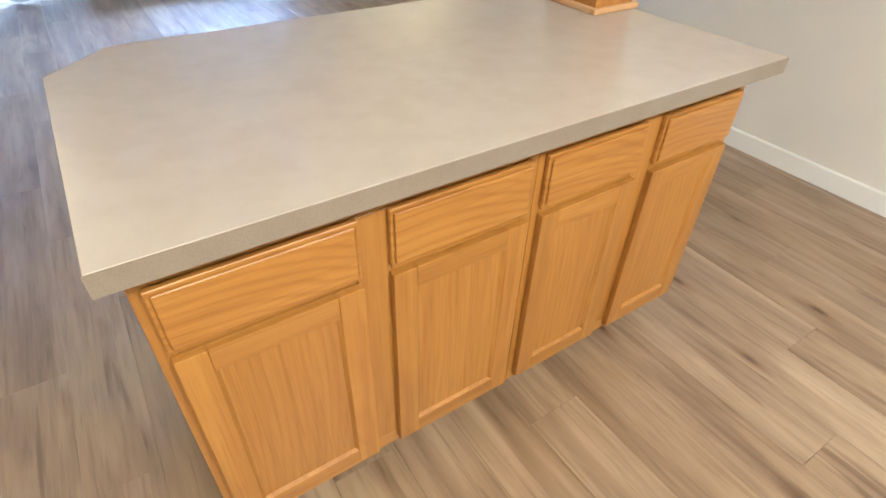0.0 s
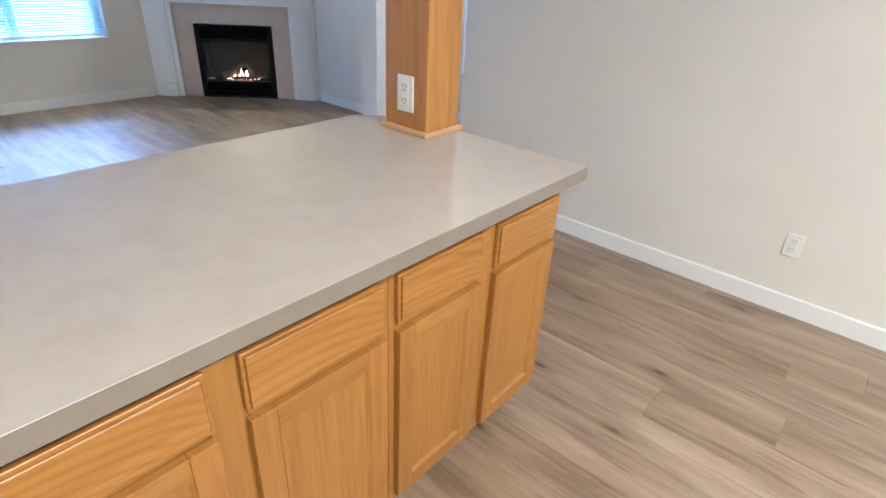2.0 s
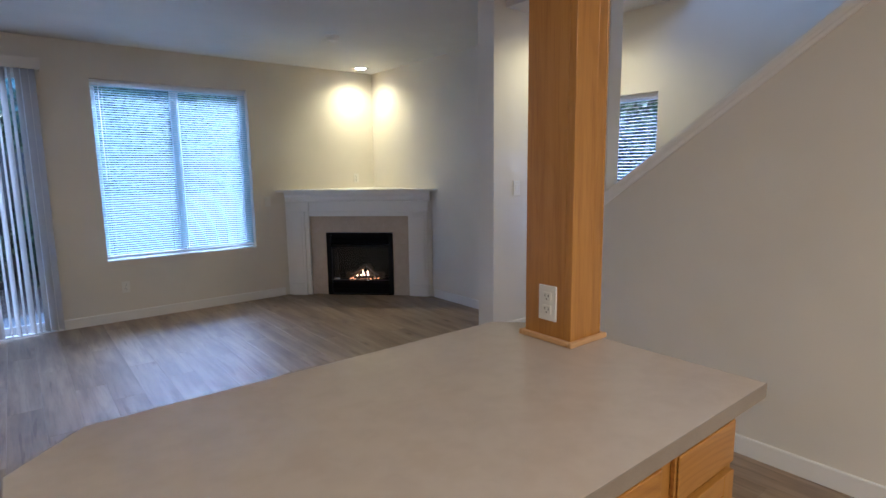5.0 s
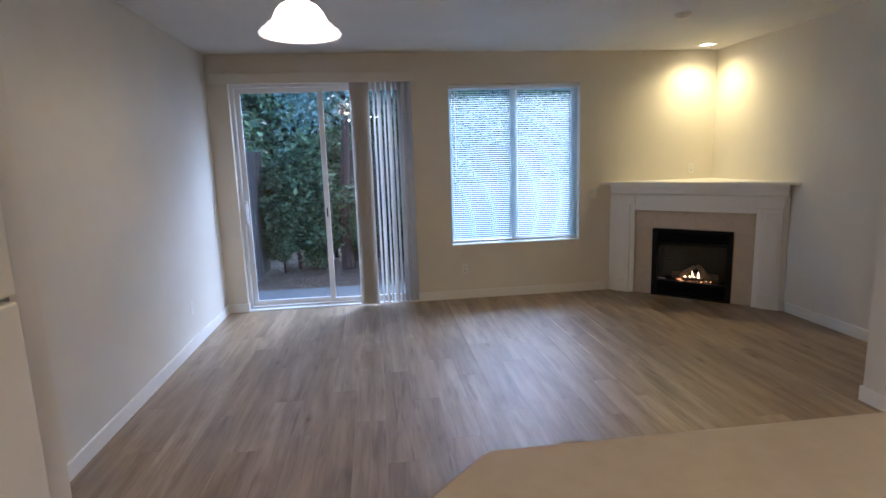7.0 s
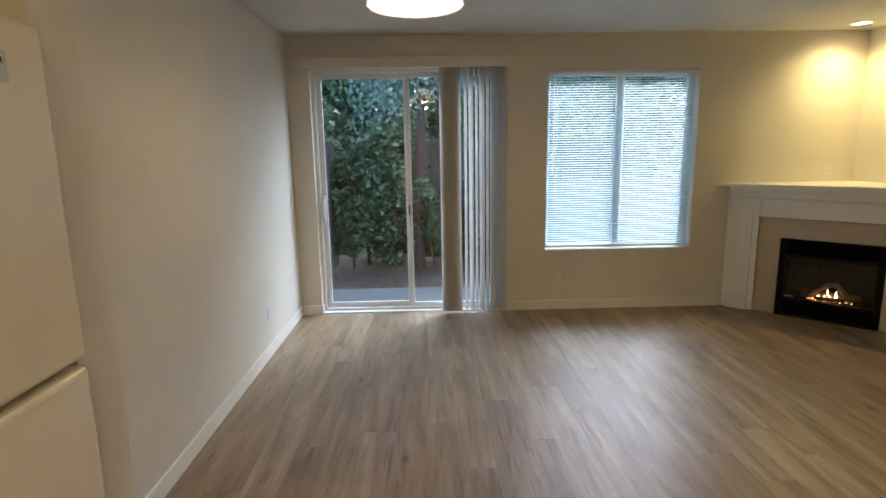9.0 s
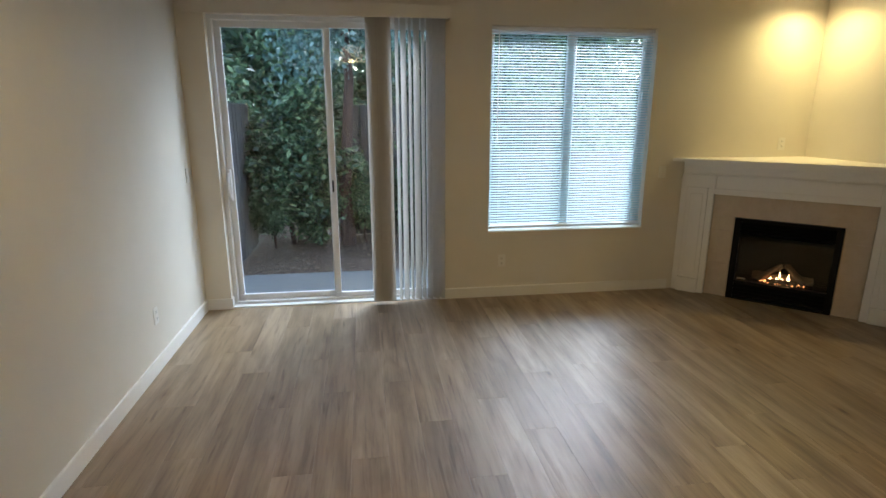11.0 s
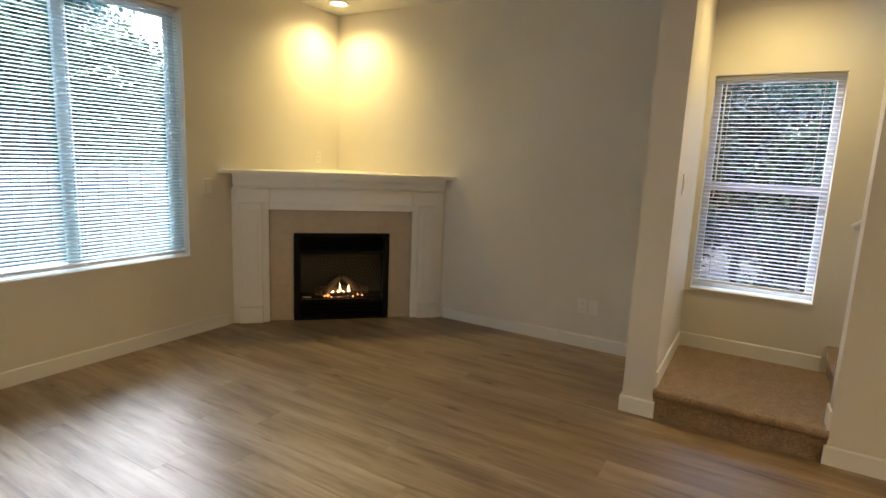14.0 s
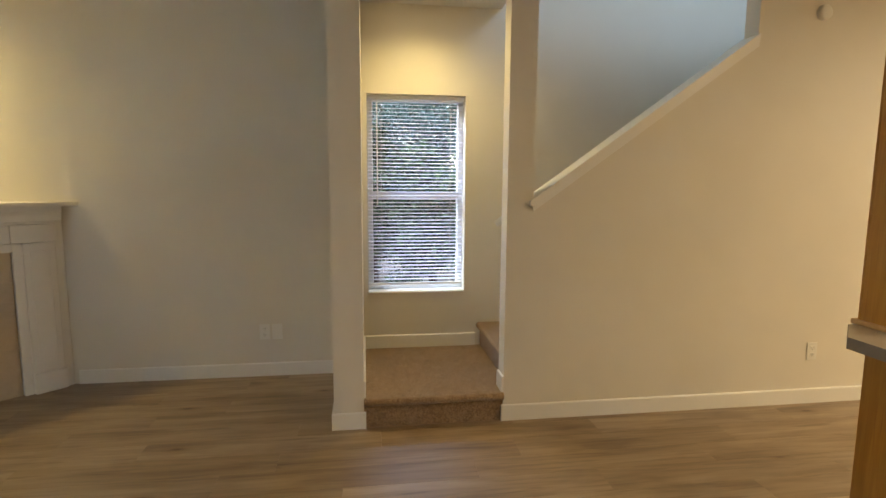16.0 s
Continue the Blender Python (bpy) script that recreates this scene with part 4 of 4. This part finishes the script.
def trunk_bm(height, r, limbs, extent, seed):
    rng = random.Random(seed)
    bm = bmesh.new()
    pts = [Vector((0.12 * r * math.sin(k * 1.3 + seed) * 4, 0.1 * r * math.cos(k * 1.7 + seed) * 4, height * k / 6)) for k in range(7)]
    for k in range(6):
        rod(bm, pts[k], pts[k + 1] + Vector((0, 0, 0.02)), r * (1 - 0.13 * k), 10, r * (1 - 0.13 * (k + 1)))
    for k in range(limbs):
        a = rng.uniform(0, 6.28)
        z = height * rng.uniform(0.6, 0.98)
        base = Vector((0, 0, z))
        tip = base + Vector((math.cos(a) * extent * 0.8, math.sin(a) * extent * 0.8, rng.uniform(0.1, 0.6) * extent))
        rod(bm, base, tip, r * 0.32, 6, r * 0.08)
    return bm


BUSH = leaves_mesh("crown", 13000, 90, 0.125, (0.95, 0.8, 1.35), 3, LEAF)
BUSH2 = leaves_mesh("crown", 12000, 80, 0.10, (0.85, 0.75, 1.2), 11, LEAF)
CONI = leaves_mesh("crown", 15000, 130, 0.10, (1.3, 1.2, 2.2), 7, NEEDLE, 0.9)
BTRUNK = trunk_bm(1.7, 0.045, 9, 0.9, 2)
tb = part("trunk", BTRUNK, BARK)
TR = trunk_bm(4.6, 0.105, 12, 1.2, 4)
tt = part("trunk", TR, BARK)
BT, TT = tb.data, tt.data
bpy.data.objects.remove(tb)
bpy.data.objects.remove(tt)


def plant(kind, x, y, turn, scale, lift=1.35):
    if kind == "tree":
        o = group("tree", "tall conifer with reddish trunk and drooping blue-green foliage", "tree", (x, y, -0.13), turn, "garden trees")
        tr, cr, lift = TT, CONI, 4.3
    else:
        o = group("shrub", "dense broad-leaved evergreen shrub at the edge of the yard", "shrub", (x, y, -0.13), turn, "garden shrubs")
        tr, cr = BT, (BUSH if kind == "bush" else BUSH2)
    o.scale = (scale, scale, scale)
    for nm, me, z in (("trunk", tr, 0.0), ("crown", cr, lift)):
        p = new(nm, me)
        p.parent = o
        p.location = (0, 0, z)
    return o


for k, (kind, x, y, turn, s) in enumerate((
    ("bush2", 0.15, 10.75, 75, 0.42), ("bush", 0.75, 11.1, 200, 0.5), ("bush2", 1.35, 11.0, 320, 0.42), ("bush", 2.1, 11.3, 80, 0.5), ("bush", 0.35, 11.0, 0, 0.8), ("bush2", 1.0, 11.5, 120, 0.55), ("bush2", 0.4, 12.0, 10, 0.6), ("bush", 1.9, 11.9, 200, 0.6), ("tree", 3.7, 13.2, 60, 0.8), ("tree", 3.1, 12.9, 160, 0.62), ("bush2", 0.85, 11.9, 40, 0.9), ("bush2", -0.45, 11.3, 230, 0.8), ("bush2", 1.7, 12.3, 70, 1.05), ("bush", -0.9, 12.6, 140, 1.15), ("bush2", -2.4, 12.2, 200, 1.2), ("bush", 3.1, 12.2, 250, 1.1), ("bush2", 4.5, 12.5, 20, 1.15),
    ("bush", 6.0, 12.2, 100, 1.15), ("bush2", -0.2, 13.6, 160, 1.6), ("bush", 2.3, 13.9, 310, 1.6), ("bush2", 4.8, 14.0, 45, 1.6), ("bush", -3.0, 14.2, 75, 1.7),
    ("tree", 1.15, 10.9, 30, 0.95), ("tree", -1.2, 14.5, 120, 0.95), ("tree", 2.9, 15.0, 200, 1.0), ("tree", 6.0, 14.6, 280, 0.95), ("tree", -3.6, 15.0, 10, 1.0), ("tree", 0.3, 15.2, 60, 1.1), ("tree", 4.4, 15.5, 160, 1.1),
    ("tree", 9.4, 3.9, 10, 0.6), ("bush2", 9.6, 4.7, 190, 0.9), ("tree", 10.3, 4.75, 140, 0.62), ("bush", 8.6, 4.0, 30, 0.75), ("bush2", 8.4, 6.2, 120, 1.05), ("bush", 9.0, 2.4, 220, 1.2), ("bush2", 9.2, 8.2, 300, 1.3), ("tree", 10.0, 1.5, 170, 1.0), ("bush2", 8.9, 5.3, 90, 0.95), ("bush", 10.2, 6.8, 60, 1.8))):
    plant(kind, x, y, turn, s)

fn = group("fence", "weathered grey board fence closing the side of the small yard", "fence")
bm0 = None
for k in range(9):
    y = 9.75 + 0.148 * k
    if bm0 is None:
        s = part("slat", boxes([(-0.012, 0.012, -0.07, 0.07, 0, 1.85)], 0.004), FENCE, fn)
        bm0 = s.data
    else:
        s = new("slat", bm0)
        s.parent = fn
    s.location = (-0.12 + 0.004 * math.sin(k * 2.1), y, -0.1)
for z in (0.3, 1.5):
    part("rail", boxes([(-0.17, -0.133, 9.65, 11.0, z, z + 0.09)], 0.003), FENCE, fn)
fn2 = group("fence", "weathered board fence behind the tree", "fence")
for k in range(22):
    s = new("slat", bm0)
    s.parent = fn2
    s.location = (1.25 + 0.15 * k, 11.4 + 0.004 * math.sin(k * 1.7), -0.1)
    s.rotation_euler = (0, 0, radians(90))
for z in (0.3, 1.5):
    part("rail", boxes([(1.15, 4.6, 11.43, 11.47, z, z + 0.09)], 0.003), FENCE, fn2)

fn3 = group("fence", "weathered low board fence outside the wide window, coloured mauve for sky light", "fence")
low = part("slat", boxes([(-0.012, 0.012, -0.07, 0.07, 0, 1.26)], 0.004), FENCE_SKYLIT, fn3)
for k in range(34):
    s = low if k == 0 else new("slat", low.data)
    s.parent = fn3
    s.location = (2.55 + 0.147 * k, 10.3 + 0.004 * math.sin(k * 2.3), -0.1)
    s.rotation_euler = (0, 0, radians(90))
for z in (0.25, 0.95):
    part("rail", boxes([(2.5, 7.45, 10.315, 10.35, z, z + 0.09)], 0.003), FENCE_SKYLIT, fn3)

rs = np.random.RandomState(9)
count = 2600
pos = np.stack([rs.uniform(-1.2, 5.5, count), 9.3 + 2.4 * rs.uniform(0, 1, count) ** 1.1, np.full(count, -0.125) + rs.uniform(0, 0.012, count)], 1)
ang = rs.uniform(0, 6.28, count)
ax = np.stack([np.cos(ang), np.sin(ang), rs.uniform(-0.1, 0.25, count)], 1)
sd = np.stack([-np.sin(ang), np.cos(ang), rs.uniform(-0.3, 0.3, count)], 1)
s = (0.05 * rs.uniform(0.5, 1.4, count))[:, None]
v = np.stack([pos, pos + ax * s * 0.5 + sd * s * 0.3, pos + ax * s, pos + ax * s * 0.5 - sd * s * 0.3], 1).reshape(-1, 3)
i = np.arange(count) * 4
me = bpy.data.meshes.new("leaf_litter")
me.from_pydata(v.tolist(), [], np.stack([i, i + 1, i + 2, i + 3], 1).tolist())
me.materials.append(DRY)
tagged(new("leaf_litter", me), "scattered dry brown leaves on the bark-covered yard", "fallen leaves", "", "stuff")

# floor planks
PW, PL = 0.18, 1.22
cache = {}


def plank(x0, x1, y0, y1):
    key = (round(x1 - x0, 3), round(y1 - y0, 3))
    if key not in cache:
        hx, hy, e = key[0] / 2, key[1] / 2, 0.0010
        bm = bmesh.new()
        lo = [bm.verts.new((sx * hx, sy * hy, -0.011)) for sx, sy in ((-1, -1), (1, -1), (1, 1), (-1, 1))]
        mid = [bm.verts.new((sx * (hx - 0.0003), sy * (hy - 0.0003), -0.0004)) for sx, sy in ((-1, -1), (1, -1), (1, 1), (-1, 1))]
        top = [bm.verts.new((sx * (hx - e), sy * (hy - e), 0)) for sx, sy in ((-1, -1), (1, -1), (1, 1), (-1, 1))]
        for a, b in ((lo, mid), (mid, top)):
            for q in range(4):
                bm.faces.new((a[q], a[(q + 1) % 4], b[(q + 1) % 4], b[q]))
        bm.faces.new(top)
        me = bpy.data.meshes.new("plank")
        bm.to_mesh(me)
        bm.free()
        me.materials.append(PLANK)
        cache[key] = me
    ob = new("plank", cache[key])
    ob.parent = floor
    ob.location = ((x0 + x1) / 2, (y0 + y1) / 2, 0)


rng = random.Random(12)
row = 0
x = 0.0
while x < XR - 0.01:
    x1 = min(x + PW, XR)
    lo, hi = YS, YB
    off = (row * 0.413 + rng.uniform(0, 0.25)) % 1.0 * PL
    y = lo - off
    while y < hi - 0.01:
        a, b = max(y, lo), min(y + PL, hi)
        if b - a > 0.02 and (x < RX0 - 0.01 or b > WY1):
            plank(x, x1, a, b)
        y += PL
    x = x1
    row += 1
